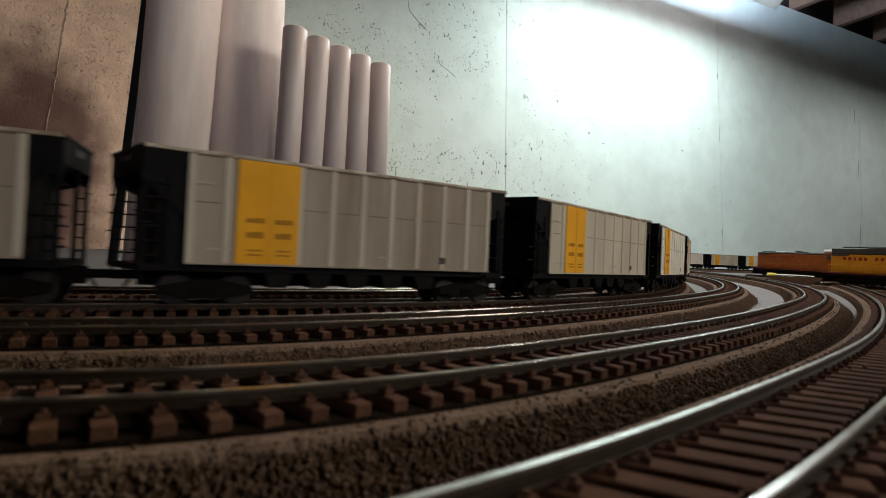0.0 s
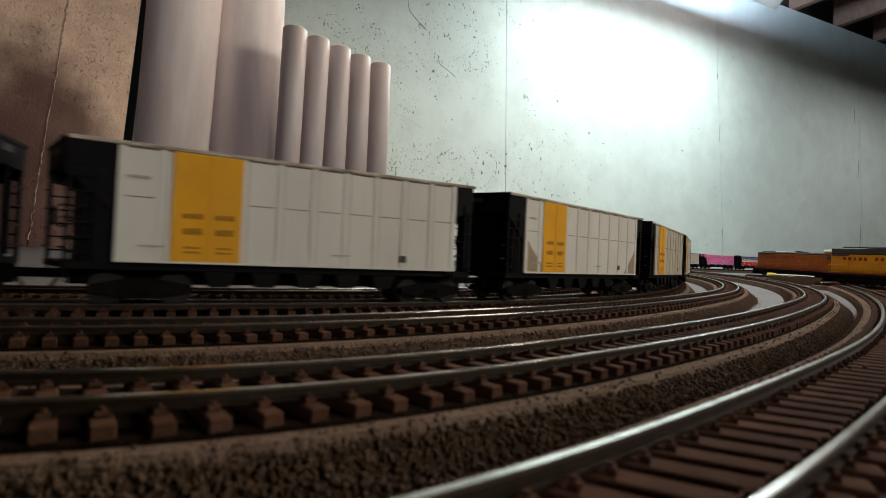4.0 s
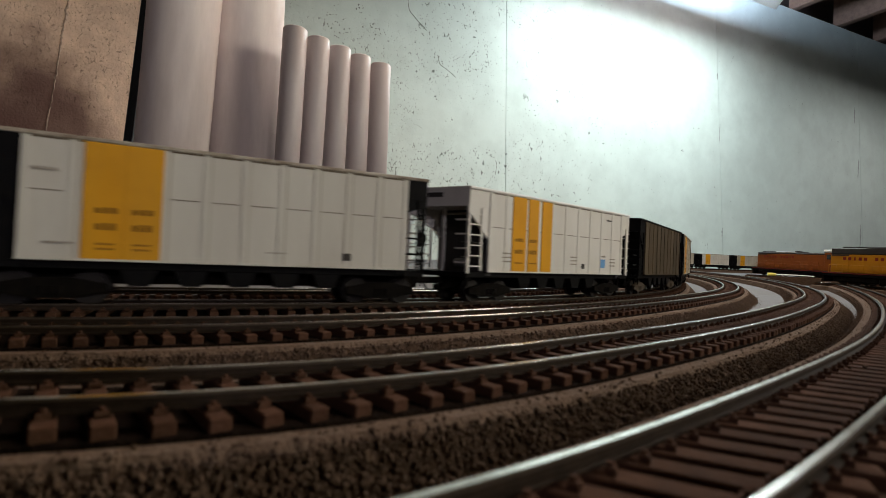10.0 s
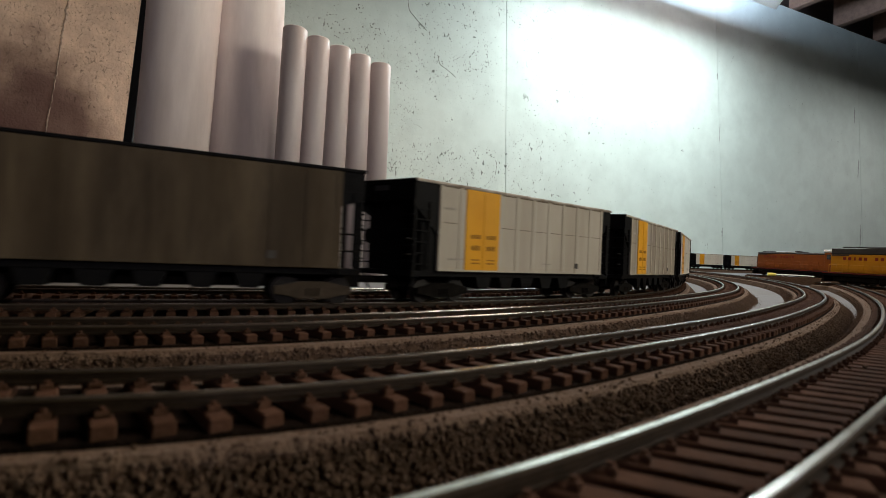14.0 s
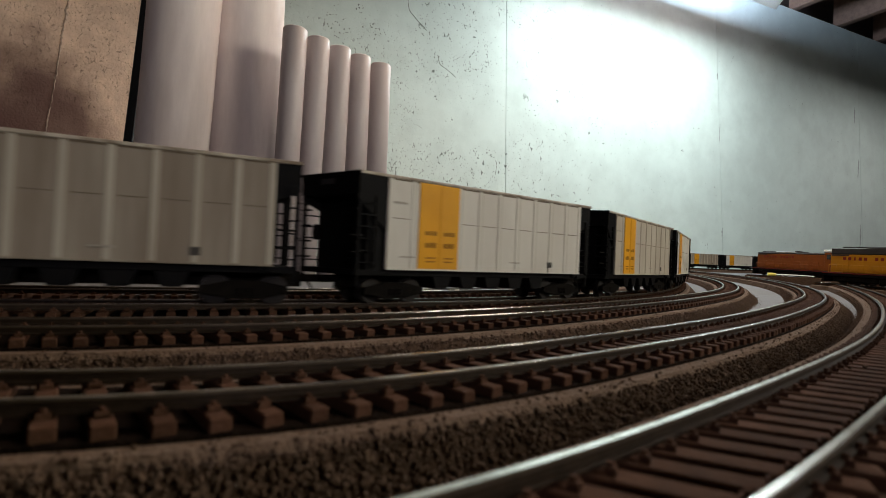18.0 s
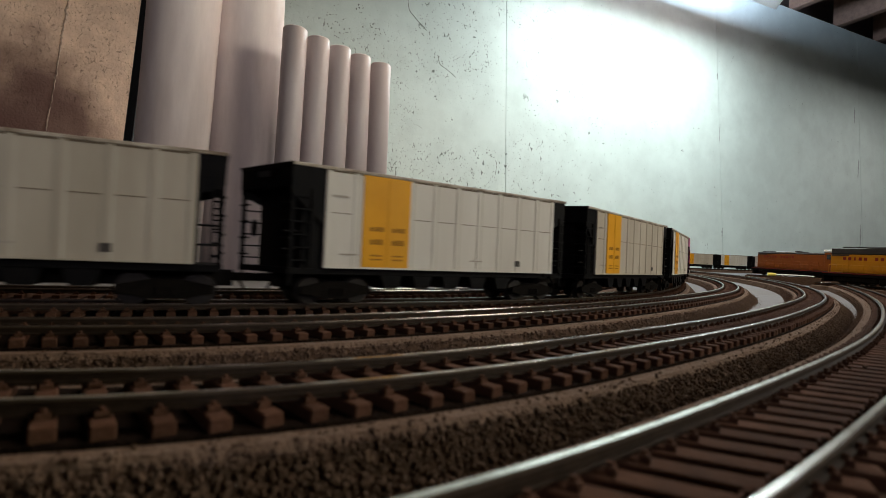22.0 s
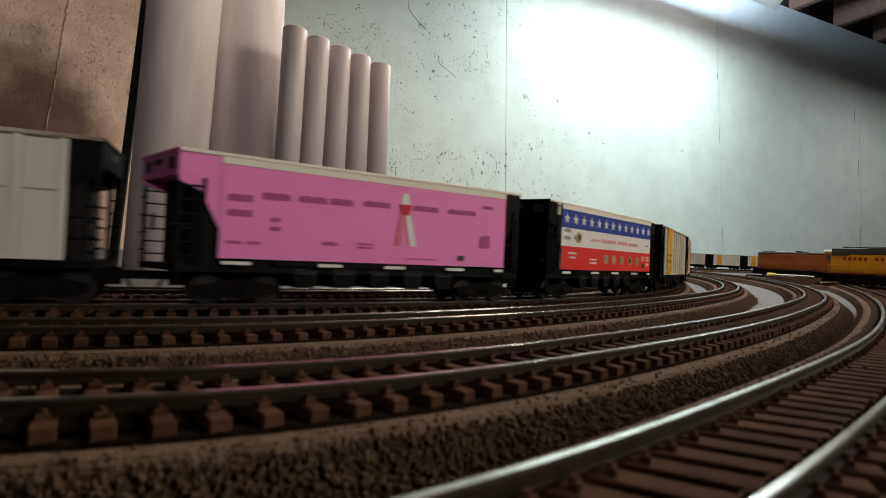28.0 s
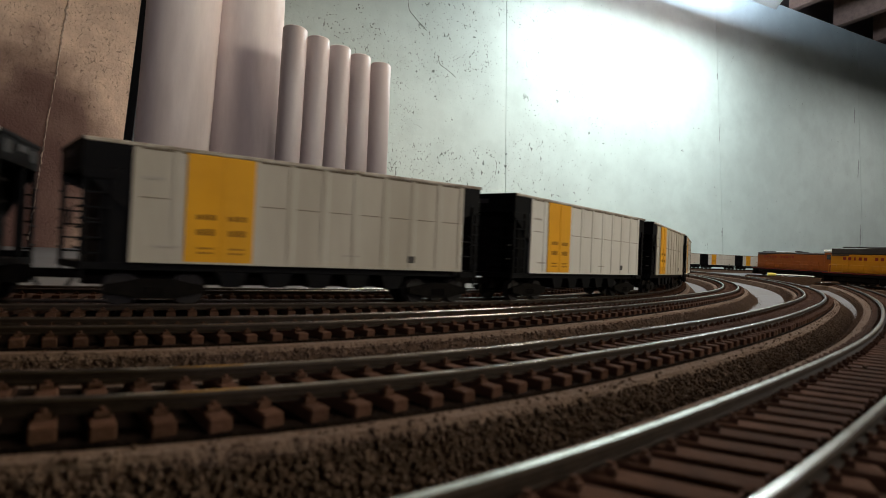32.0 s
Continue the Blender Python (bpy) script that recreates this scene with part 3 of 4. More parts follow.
def work_light(m, half_wide, half_high):
    """A fill lamp added out of view: a head on a pole with three legs; its glowing panel lies just behind the lamp's
    own plane.
    """
    work = empty("work_light", "yellow lamp on a tripod stand, added out of view", "lamp", "work lights")
    work.matrix_world = m
    part("housing", cube(-half_wide - 0.015, half_wide + 0.015, -half_high - 0.015, half_high + 0.015, 0.004, 0.060, bevel=0.008), M_LYELLOW, work)
    part("glow_panel", cube(-half_wide, half_wide, -half_high, half_high, 0.0022, 0.0038), M_LAMP, work)
    stand, foot = m.inverted(), m @ Vector((0, 0, 0.035))
    x, y = foot.x, foot.y
    part("pole", rod(bmesh.new(), stand @ Vector((x, y, foot.z - half_high)), stand @ Vector((x, y, DECK)), 0.012, 12), M_STEEL, work)
    for ang in (90, 210, 330):
        tip = Vector((x + 0.16 * math.cos(radians(ang)), y + 0.16 * math.sin(radians(ang)), DECK + 0.006))
        part("leg", rod(bmesh.new(), stand @ Vector((x, y, 0.10)), stand @ tip, 0.008, 10), M_STEEL, work)
    return work


work_light(FRONT_FILL, 0.115, 0.055)
work_light(RIGHT_FILL, 0.355, 0.225)


# ---- the layout deck ----
def deck():
    bm = bmesh.new()
    xs = np.linspace(-1.32, 4.3, 46)
    cols = []
    for x in xs:
        top = 1.97 + 0.4523 * x - 0.004
        if x < -0.94:
            top = min(top, 1.535 + 0.88 * (x + 0.94) - 0.006)
        ys = np.concatenate([np.linspace(-3.7, 0.4, 12), np.linspace(0.45, top, 40)])
        cols.append([bm.verts.new((x, y, grade(min(y, 2.4)) + DECK)) for y in ys])
    for c0, c1 in zip(cols, cols[1:]):
        for i in range(len(c0) - 1):
            bm.faces.new((c0[i], c1[i], c1[i + 1], c0[i + 1]))
    r = bmesh.ops.extrude_face_region(bm, geom=bm.faces[:])
    bmesh.ops.translate(bm, vec=(0, 0, -0.018), verts=[g for g in r["geom"] if isinstance(g, bmesh.types.BMVert)])
    bmesh.ops.recalc_face_normals(bm, faces=bm.faces)
    return tagged(part("layout_deck", bm, M_DECK), "grey painted plywood layout deck", "deck", kind="structure")


deck()
for x in (-1.2, 0.6, 2.4, 4.1):
    for y in (-3.5, -1.2, 1.1):
        tagged(part("deck_leg", cube(x - 0.04, x + 0.04, y - 0.04, y + 0.04, FLOOR_Z, DECK - 0.018, bevel=0.004), M_FASCIA), "square wooden leg under the deck", "leg", "deck legs")


# ---- tracks ----
def tie_mesh(half):
    """A tie with a rounded top, tie plates and spike heads at both rails."""
    bm = bmesh.new()
    box(bm, -half, half, -0.0139, 0.0139, -0.0066, -0.0024, bevel=0.00025)
    for g in (-0.00825, 0.00825):
        box(bm, -0.0009, 0.0009, g - 0.0025, g + 0.0025, -0.0025, -0.0021)
        for d in (-0.0019, 0.0019):
            box(bm, -0.0008, 0.0008, g + d - 0.0006, g + d + 0.0006, -0.0024, -0.0016)
            rod(bm, (0, g + d * 0.94, -0.0017), (0, g + d * 0.94, -0.0011), 0.00042, 7)
    return mesh_of(bm, "tie", M_TIE)


TIE, TIE_WIDE = tie_mesh(0.00148), tie_mesh(0.0020)
PITCH = 0.00665
HEAD = [(-0.0011, -0.0021), (0.0011, -0.0021), (0.0011, -0.0018), (0.00035, -0.0015), (0.00035, -0.0007), (0.00060, -0.0005), (0.00060, -0.0001),
        (0.00048, 0.0), (-0.00048, 0.0), (-0.00060, -0.0001), (-0.00060, -0.0005), (-0.00035, -0.0007), (-0.00035, -0.0015), (-0.0011, -0.0018)]
HEAD_MATS = [0, 0, 0, 0, 0, 2, 1, 1, 1, 2, 0, 0, 0, 0]
BED = [(-0.0262, -0.0135), (-0.0190, -0.0062), (-0.0178, -0.0049), (-0.0146, -0.0049), (-0.0142, -0.0043), (0.0142, -0.0043), (0.0146, -0.0049), (0.0178, -0.0049), (0.0190, -0.0062), (0.0262, -0.0135)]

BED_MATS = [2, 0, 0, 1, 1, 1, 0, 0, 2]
BED_NARROW = [(a * (0.82 if abs(a) > 0.02 else 1.0), b) for a, b in BED]


def track(line, label, gauge, lo, hi, near_lo, near_hi, step=0.01, pitch=PITCH, phase=0.002, bed=BED, near_pitch=None, tie=None, turned=((0.0,), (0.0,)), fill=None):
    """turned: places along the course, and the angles by which the ties stand off square there."""
    tie = tie or TIE
    root = empty("railway_track", label, "railway track", "tracks on the deck")
    for g in (-gauge / 2, gauge / 2):
        part("rail", sweep(line, [(a + g, b) for a, b in HEAD], lo, hi, step, mats=HEAD_MATS), [M_RAIL, M_RAILTOP, M_RAILHEAD], root, "dark-sided rail with a bright worn top")
    part("roadbed", sweep(line, bed, lo, hi, step, closed=False, mats=BED_MATS), [M_BED, fill or M_GAP_SHADE, M_SHOULDER], root, "brown ballasted cork roadbed")
    verts, faces = [], []
    tv = [v.co.copy() for v in tie.vertices]
    tf = [tuple(p.vertices) for p in tie.polygons]
    k = 0
    places, s = [], phase
    while s > lo:
        places.append(s)
        s -= near_pitch or pitch
    s = phase
    while s < hi:
        s += pitch if not near_pitch else float(np.interp(s, [0.0, 0.08], [near_pitch, pitch]))
        places.append(s)
    for s in sorted(places):
        x, y, th = at_arc(line, s)
        wob = random.uniform(-0.012, 0.012) + float(np.interp(s, *turned))
        m = Matrix.Translation((x, y, grade(y))) @ Matrix.Rotation(th + wob, 4, "Z") @ Matrix.Translation((0, random.uniform(-0.0003, 0.0003), 0))
        if near_lo <= s <= near_hi and k < 290:
            ob = new("tie", tie)
            ob.parent = root
            ob.matrix_local = m
            k += 1
        else:
            b = len(verts)
            verts += [m @ v for v in tv]
            faces += [tuple(i + b for i in f) for f in tf]
    if verts:
        me = bpy.data.meshes.new("ties")
        me.from_pydata(verts, [], faces)
        me.materials.append(M_TIE)
        ob = tagged(new("ties", me), kind="stuff")
        ob.parent = root
    return root


def stones(line, lo, hi, count, sides, seed, reach=0.0095):
    """Loose ballast grains on the shoulders of a roadbed."""
    rnd = random.Random(seed)
    verts, faces = [], []
    ico = bmesh.new()
    bmesh.ops.create_icosphere(ico, subdivisions=1, radius=1.0)
    dirs = [v.co.copy() for v in ico.verts]
    ico.verts.index_update()
    tris = [tuple(v.index for v in f.verts) for f in ico.faces]
    ico.free()
    for _ in range(count):
        u = rnd.random()
        s = lo + (hi - lo) * u ** 1.5
        side = rnd.choice(sides)
        q = rnd.random() ** 0.8
        if rnd.random() < 0.03:
            q = 1.0 + 0.5 * rnd.random() ** 3
        a = side * (0.0180 + reach * q)
        z = -0.0058 - 0.0073 * min(1, max(0, (abs(a) - 0.0190) / 0.0072))
        if rnd.random() < 0.02:
            a, z = side * rnd.uniform(0.0152, 0.0182), -0.0049
        if rnd.random() < 0.0022:
            a, z = rnd.uniform(-0.0068, 0.0068), -0.0022
        x, y, th = at_arc(line, s)
        c = Vector((x + math.sin(th) * a, y - math.cos(th) * a, grade(y) + z))
        r = rnd.uniform(0.00022, 0.00064)
        rot = Euler((rnd.uniform(0, 6), rnd.uniform(0, 6), rnd.uniform(0, 6))).to_matrix()
        b = len(verts)
        flat = (rnd.uniform(0.7, 1.2), rnd.uniform(0.6, 1.0), rnd.uniform(0.5, 1.0))
        for d in dirs:
            k = r * rnd.uniform(0.78, 1.15)
            verts.append(c + rot @ Vector((d.x * flat[0], d.y * flat[1], d.z * flat[2])) * k)
        faces += [tuple(i + b for i in f) for f in tris]
    me = bpy.data.meshes.new("ballast")
    me.from_pydata(verts, [], faces)
    me.materials.append(M_STONE)
    return tagged(new("ballast", me), "brown crushed ballast on the track shoulder", "ballast", kind="stuff")


# ---- hopper cars ----
HALF, FULL, ZB, ZT, HW = 0.0644, 0.0775, 0.0147, 0.0537, 0.0175


def side_strip(x0, x1, z0, z1, proud, thick=0.0004):
    """A thin plate on the side sheet."""
    return cube(x0, x1, HW + proud - thick, HW + proud, z0, z1)


def letters(root, f0, f1, z, h, proud, mat, count):
    """A line of writing as a row of bars, one for each character."""
    bm, w = bmesh.new(), (f1 - f0) / count
    for i in range(count):
        box(bm, along(f0 + w * (i + 0.82)), along(f0 + w * i), HW + proud - 0.0002, HW + proud, z, z + h * (1.0 if i % 3 else 0.88))
    return part("lettering", bm, mat, root)


def along(f):
    """Place along the side, 0 at the leading edge of the sheet, 1 at the trailing one."""
    return HALF - 2 * HALF * f


def truck(root, x, black=M_TRUCK):
    t = part("truck", cube(x - 0.003, x + 0.003, -0.011, 0.011, 0.0045, 0.0075, bevel=0.0006), black, root, "black four-wheel truck")
    outline = [(-0.0150, 0.0040), (-0.0150, 0.0068), (-0.0115, 0.0074), (-0.0050, 0.0088), (0.0050, 0.0088), (0.0115, 0.0074), (0.0150, 0.0068), (0.0150, 0.0040),
               (0.0110, 0.0036), (0.0055, 0.0022), (-0.0055, 0.0022), (-0.0110, 0.0036)]
    for y in (-0.0128, 0.0112):
        part("side_frame", prism([(x + a, b) for a, b in outline], y, y + 0.0016), black, t)
    for dx in (-0.0101, 0.0101):
        bm = rod(bmesh.new(), (x + dx, -0.0105, 0.0052), (x + dx, 0.0105, 0.0052), 0.0011, 8)
        for y in (-0.0083, 0.0083):
            rod(bm, (x + dx, y - 0.0013, 0.0052), (x + dx, y + 0.0013, 0.0052), 0.0052, 18)
            s = 1 if y > 0 else -1
            rod(bm, (x + dx, y - s * 0.0015, 0.0052), (x + dx, y - s * 0.0008, 0.0052), 0.0059, 18)
        part("wheelset", bm, M_WHEEL, t)
    for dx in (-0.0022, 0, 0.0022):
        part("spring", rod(bmesh.new(), (x + dx, 0.0127, 0.0034), (x + dx, 0.0127, 0.0062), 0.0009, 6), black, t)


def hopper(style, label):
    root = empty("hopper_car", label, "hopper car", "cars of the coal train")
    sheet = M_SHEET["clean" if style == "patched" else style if style in M_SHEET else "white" if style in ("striped", "flag") else "clean"]
    special = style in ("pink", "flag")
    ends = M_SHEET["white"] if style == "striped" else M_CARBLACK
    zb = 0.0168 if special else ZB
    for s in (1, -1):
        y0, y1 = (HW - 0.0008, HW) if s > 0 else (-HW, -HW + 0.0008)
        part("side_sheet", cube(-HALF, HALF, y0, y1, zb, ZT - 0.0006), sheet, root)
        part("top_chord", cube(-0.0735, 0.0778, min(s * (HW - 0.0012), s * (HW + 0.0006)), max(s * (HW - 0.0012), s * (HW + 0.0006)), ZT - 0.0013, ZT, bevel=0.0002), M_CREAM if special else sheet if style == "striped" else ends if style == "dark" else M_CHORD, root, "top chord")
        part("side_sill", cube(-0.0735, 0.0778, min(s * 0.0125, s * (HW - 0.0025)), max(s * 0.0125, s * (HW - 0.0025)), ZB - 0.0030, ZB - 0.0004 if not special else zb - 0.0004, bevel=0.0002), M_CARBLACK, root)
    part("hopper_body", prism([(-0.062, 0.046), (0.062, 0.046), (0.0655, 0.043), (0.044, 0.0145), (-0.044, 0.0145), (-0.0655, 0.043)], -HW + 0.001, HW - 0.001), M_SHEET["grimy"] if style == "striped" else M_CARBLACK, root)
    n = 10
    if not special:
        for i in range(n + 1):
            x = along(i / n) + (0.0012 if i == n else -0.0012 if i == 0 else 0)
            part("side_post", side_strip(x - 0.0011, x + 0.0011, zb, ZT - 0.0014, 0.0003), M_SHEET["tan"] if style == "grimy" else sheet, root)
            # strip along one side of each post, shade put into its colour
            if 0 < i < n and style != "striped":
                part("post_shade", side_strip(x - 0.0019, x - 0.0011, zb, ZT - 0.0022, 0.0001, 0.0003), M_SHEET[style] if style in ("dark", "grimy") else M_POST_SHADE, root, "painted-in shade along a post")
        for i in range(n):
            if style in ("dark",):
                continue
            a, b = along((i + 0.16) / n), along((i + 0.84) / n)
            if not (style != "striped" and i in (1, 2) ):
                part("seam", side_strip(b, a, 0.0358, 0.0361, 0.0002, 0.0003), M_SLOT, root)
            part("chord_slot", side_strip(along((i + 0.92) / n), along((i + 0.08) / n), ZT - 0.0019, ZT - 0.0014, 0.0002, 0.0003), M_SLOT, root)
        part("sill_lip", side_strip(-HALF, HALF, zb - 0.0003, zb + 0.0004, 0.0005, 0.0006), sheet, root)
        part("load_plate", side_strip(along(0.655 if style == "striped" else 0.813), along(0.630 if style == "striped" else 0.788), 0.0174, 0.0203, 0.0005, 0.0002), M_MARK, root, "small dark square plate")
    # ends
    for e in (1, -1):
        end_mat = M_SHEET["pink"] if (style == "pink" and e > 0) else ends
        inner = e * HALF

        def edge(y):
            return 0.0778 + 0.009 * (HW - y) / (2 * HW) if e > 0 else -0.0735

        w = HW - 0.0002
        part("end_frame", prism_up([(inner, -w), (edge(-w), -w), (edge(w), w), (inner, w)], 0.0446, ZT - 0.0012), end_mat, root)
        part("end_lip", prism_up([(edge(-w) - e * 0.0012, -HW - 0.0004), (edge(-w) + e * 0.0004, -HW - 0.0004), (edge(w) + e * 0.0004, HW + 0.0004), (edge(w) - e * 0.0012, HW + 0.0004)], ZT - 0.0013, ZT), end_mat, root)
        deep = (0.0143, 0.0085) if e > 0 and style != "striped" else (0.0005, 0.0005)
        q = HW - 0.0015
        part("end_bulkhead", prism_up([(inner - e * 0.004, -q), (inner + e * deep[0], -q), (inner + e * deep[1], q), (inner - e * 0.004, q)], ZB - 0.002, 0.0447), M_CARBLACK if style != "striped" else M_LGREY, root)
        for s in (1, -1):
            yc = s * (HW - 0.0012)
            x_out = edge(yc)
            tri = [(inner, 0.0447), (x_out, 0.0447), (x_out, 0.0425), (inner + e * 0.004, 0.0340 if e > 0 else 0.0400), (inner, 0.0300 if e > 0 else 0.0385)]
            if special:
                tri = [(inner, 0.0447), (x_out, 0.0447), (x_out - e * 0.001, 0.0425), (inner + e * 0.0060, 0.0395), (inner + e * 0.0012, 0.0290), (inner, 0.0275)]
            part("gusset", prism(tri, yc - 0.0008, yc + 0.0008), end_mat, root)
            xc = x_out - e * 0.0010
            part("corner_post", cube(xc - 0.0007, xc + 0.0007, yc - 0.0007, yc + 0.0007, ZB - 0.001, 0.0447), ends, root)
            xs = inner + e * 0.0052
            for k in range(6):
                z = 0.0168 + 0.0048 * k
                x0, x1 = sorted((xs, x_out - e * 0.0004))
                part("ladder_rung", cube(x0, x1, s * HW - 0.0003, s * HW + 0.0003, z, z + 0.0006), ends, root)
            part("ladder_stile", cube(xs - 0.0005, xs + 0.0005, s * HW - 0.0004, s * HW + 0.0004, 0.0150, 0.0440), ends, root)
            for k in range(4):
                z = 0.0185 + 0.0066 * k
                ya, yb = s * 0.0105, s * (HW - 0.0006)
                part("end_rung", rod(bmesh.new(), (edge(ya), ya, z), (edge(yb), yb, z), 0.0004, 6), ends, root)
            part("stirrup", cube(x_out - e * 0.0012 - 0.0004, x_out - e * 0.0012 + 0.0004, yc - 0.0003, yc + 0.0003, 0.0075, ZB - 0.001), M_CARBLACK, root)
        p = HW - 0.001
        part("end_platform", prism_up([(inner, -p), (edge(-p), -p), (edge(p), p), (inner, p)], ZB - 0.0028, ZB - 0.0006), M_CARBLACK, root)
        for z in (0.0212, 0.0280):
            part("grab_rail", rod(bmesh.new(), (inner, 0.0150, z), (edge(0.013), 0.0130, z), 0.0004, 6), M_WHEEL if e > 0 else ends, root)
        part("end_plate", prism_up([(edge(-0.005) - e * 0.0002, -0.005), (edge(-0.005) + e * 0.0003, -0.005), (edge(0.003) + e * 0.0003, 0.003), (edge(0.003) - e * 0.0002, 0.003)], 0.0490, 0.0512), M_LGREY if style != "striped" else M_MARK, root, "pale plate on the end")
        if special:
            for y in (-0.013, 0.009):
                part("end_plate", prism_up([(edge(y) - e * 0.0002, y), (edge(y) + e * 0.0003, y), (edge(y + 0.005) + e * 0.0003, y + 0.005), (edge(y + 0.005) - e * 0.0002, y + 0.005)], 0.0470, 0.0510), M_LGREY, root)
        part("end_post", cube(min(inner + e * 0.007, inner + e * 0.0084), max(inner + e * 0.007, inner + e * 0.0084), -0.0062, -0.0046, ZB - 0.001, 0.0447), M_STEEL if e > 0 and style in ("patched", "tan", "dark") else ends, root)
        part("coupler", cube(min(e * 0.068, e * 0.0852), max(e * 0.068, e * 0.0852), -0.0018, 0.0018, 0.0082, 0.0112, bevel=0.0005), M_TRUCK, root)
        part("air_hose", rod(bmesh.new(), (e * 0.078, 0.0045, 0.0115), (e * 0.0815, 0.0050, 0.0055), 0.0005, 6), M_TRUCK, root)
        truck(root, e * 0.0560, M_TRUCKRUST if style == "dark" else M_TRUCK)
    part("brake_cylinder", rod(bmesh.new(), (HALF + 0.0045, 0.001, 0.0185), (HALF + 0.0045, 0.008, 0.0185), 0.0020, 12), M_STEEL, root)
    part("brake_wheel", rod(bmesh.new(), (0.0826, -0.0095, 0.029), (0.0834, -0.0095, 0.029), 0.0034, 16), M_CARBLACK, root)
    part("centre_sill", cube(-FULL, FULL, -0.0022, 0.0022, 0.0062, 0.0122), M_TRUCK, root)
    for i in range(5):
        x = along((i + 0.5) / 5) * 0.62
        part("chute", prism([(x - 0.0066, 0.0148), (x + 0.0066, 0.0148), (x + 0.0032, 0.0062), (x - 0.0032, 0.0062)], -0.0145, 0.0145), M_CARBLACK, root)
        if special:
            part("chute_plate", prism([(x - 0.0052, 0.0142), (x + 0.0052, 0.0142), (x + 0.0036, 0.0116), (x - 0.0036, 0.0116)], 0.0145, 0.0150), M_LGREY, root)
    # paint
    if style in ("clean", "tan", "grimy", "patched"):
        part("yellow_panel", side_strip(along(0.297), along(0.124), zb + 0.0003, ZT - 0.0014, 0.00045, 0.0006), M_YELLOW, root, "wide yellow panel")
        for a, b in ((0.212, 0.2145),):
            part("panel_seam", side_strip(along(b), along(a), zb + 0.001, ZT - 0.002, 0.0006, 0.0002), M_YELLOWSEAM, root)
        for cx in (0.176, 0.255):
            for z, h, w in ((0.0298, 0.0019, 0.026), (0.0244, 0.0023, 0.024), (0.0196, 0.0007, 0.021), (0.0180, 0.0007, 0.021)):
                letters(root, cx - w, cx + w, z, h, 0.00055, M_YELLOWMARK, 3 if h > 0.001 else 5)
        letters(root, 0.05, 0.115, 0.0196, 0.0007, 0.0005, M_FAINT, 6)
        letters(root, 0.56, 0.62, 0.0190, 0.0006, 0.0005, M_FAINT, 6)
        letters(root, 0.02, 0.075, 0.0420, 0.0010, 0.0005, M_FAINT, 4)
        if style == "patched":
            for f0, f1 in ((0.0, 0.16), (1.0, 0.87)):
                part("rust_patch", prism([(along(f0), zb + 0.0006), (along(f1), zb + 0.0006), (along(f0 * 0.75 + f1 * 0.25), 0.028), (along(f0), 0.034)], HW + 0.00005, HW + 0.00025), M_RUST, root, "rusty triangular patch")
    if style == "striped":
        for a, b in ((0.134, 0.219), (0.233, 0.300), (0.322, 0.392)):
            part("yellow_stripe", side_strip(along(b), along(a), zb + 0.0003, ZT - 0.0014, 0.00045, 0.0006), M_YELLOW, root, "yellow stripe")
        for cx in (0.176, 0.266):
            for z, h in ((0.0300, 0.0017), (0.0240, 0.0021), (0.0190, 0.0007)):
                letters(root, cx - 0.026, cx + 0.026, z, h, 0.00055, M_YELLOWMARK, 3 if h > 0.001 else 5)
        letters(root, 0.80, 0.84, 0.0248, 0.0010, 0.0005, M_FAINT, 3)
        letters(root, 0.84, 0.89, 0.0472, 0.0009, 0.0005, M_MARK, 5)
        part("emblem", side_strip(along(0.835), along(0.795), 0.0183, 0.0236, 0.0005, 0.0002), M_BLUEMARK, root, "blue square emblem")
        for f in (0.10, 0.56, 0.90):
            for z in (0.0235, 0.0215, 0.0195):
                letters(root, f - 0.02, f + 0.03, z, 0.0007, 0.0005, M_FAINT, 5)
    if special:
        part("cream_band", side_strip(-HALF, HALF, 0.0500, ZT - 0.0012, 0.0003, 0.0005), M_CREAM, root)
        for f in (0.01, 0.28, 0.50, 0.74, 0.955):
            part("sill_plate", side_strip(along(f + (0.075 if f < 0.9 else 0.038)), along(f), zb - 0.0022, zb - 0.0010, 0.0006, 0.0004), M_SHEET["white"], root)
    if style == "pink":
        for f0, f1, z, h in ((0.018, 0.085, 0.0372, 0.0026), (0.11, 0.19, 0.0388, 0.0026), (0.215, 0.30, 0.0390, 0.0026), (0.31, 0.385, 0.0392, 0.0026), (0.42, 0.515, 0.0398, 0.0024), (0.60, 0.70, 0.0400, 0.0024), (0.74, 0.86, 0.0402, 0.0022),
                             (0.018, 0.085, 0.0318, 0.0026), (0.135, 0.165, 0.0308, 0.0016), (0.135, 0.165, 0.0275, 0.0016), (0.018, 0.06, 0.0220, 0.0012), (0.075, 0.11, 0.0220, 0.0012), (0.29, 0.34, 0.0232, 0.0014),
                             (0.405, 0.46, 0.0240, 0.0008), (0.405, 0.46, 0.0226, 0.0008), (0.89, 0.94, 0.0440, 0.0016), (0.88, 0.93, 0.0255, 0.0060), (0.58, 0.70, 0.0190, 0.0005)):
            letters(root, f0, f1, z, h, 0.0003, M_PINKMARK, max(3, round((f1 - f0) / (0.0115 if h < 0.005 else 0.02))))
        part("load_plate", side_strip(along(0.815), along(0.787), 0.0192, 0.0216, 0.0004, 0.0002), M_MARK, root, "small dark square plate")
        part("ribbon_bow", prism([(along(0.545), 0.0420), (along(0.592), 0.0420), (along(0.580), 0.0375), (along(0.556), 0.0375)], HW + 0.0001, HW + 0.0005), M_REDMARK, root, "red bow of the printed ribbon")
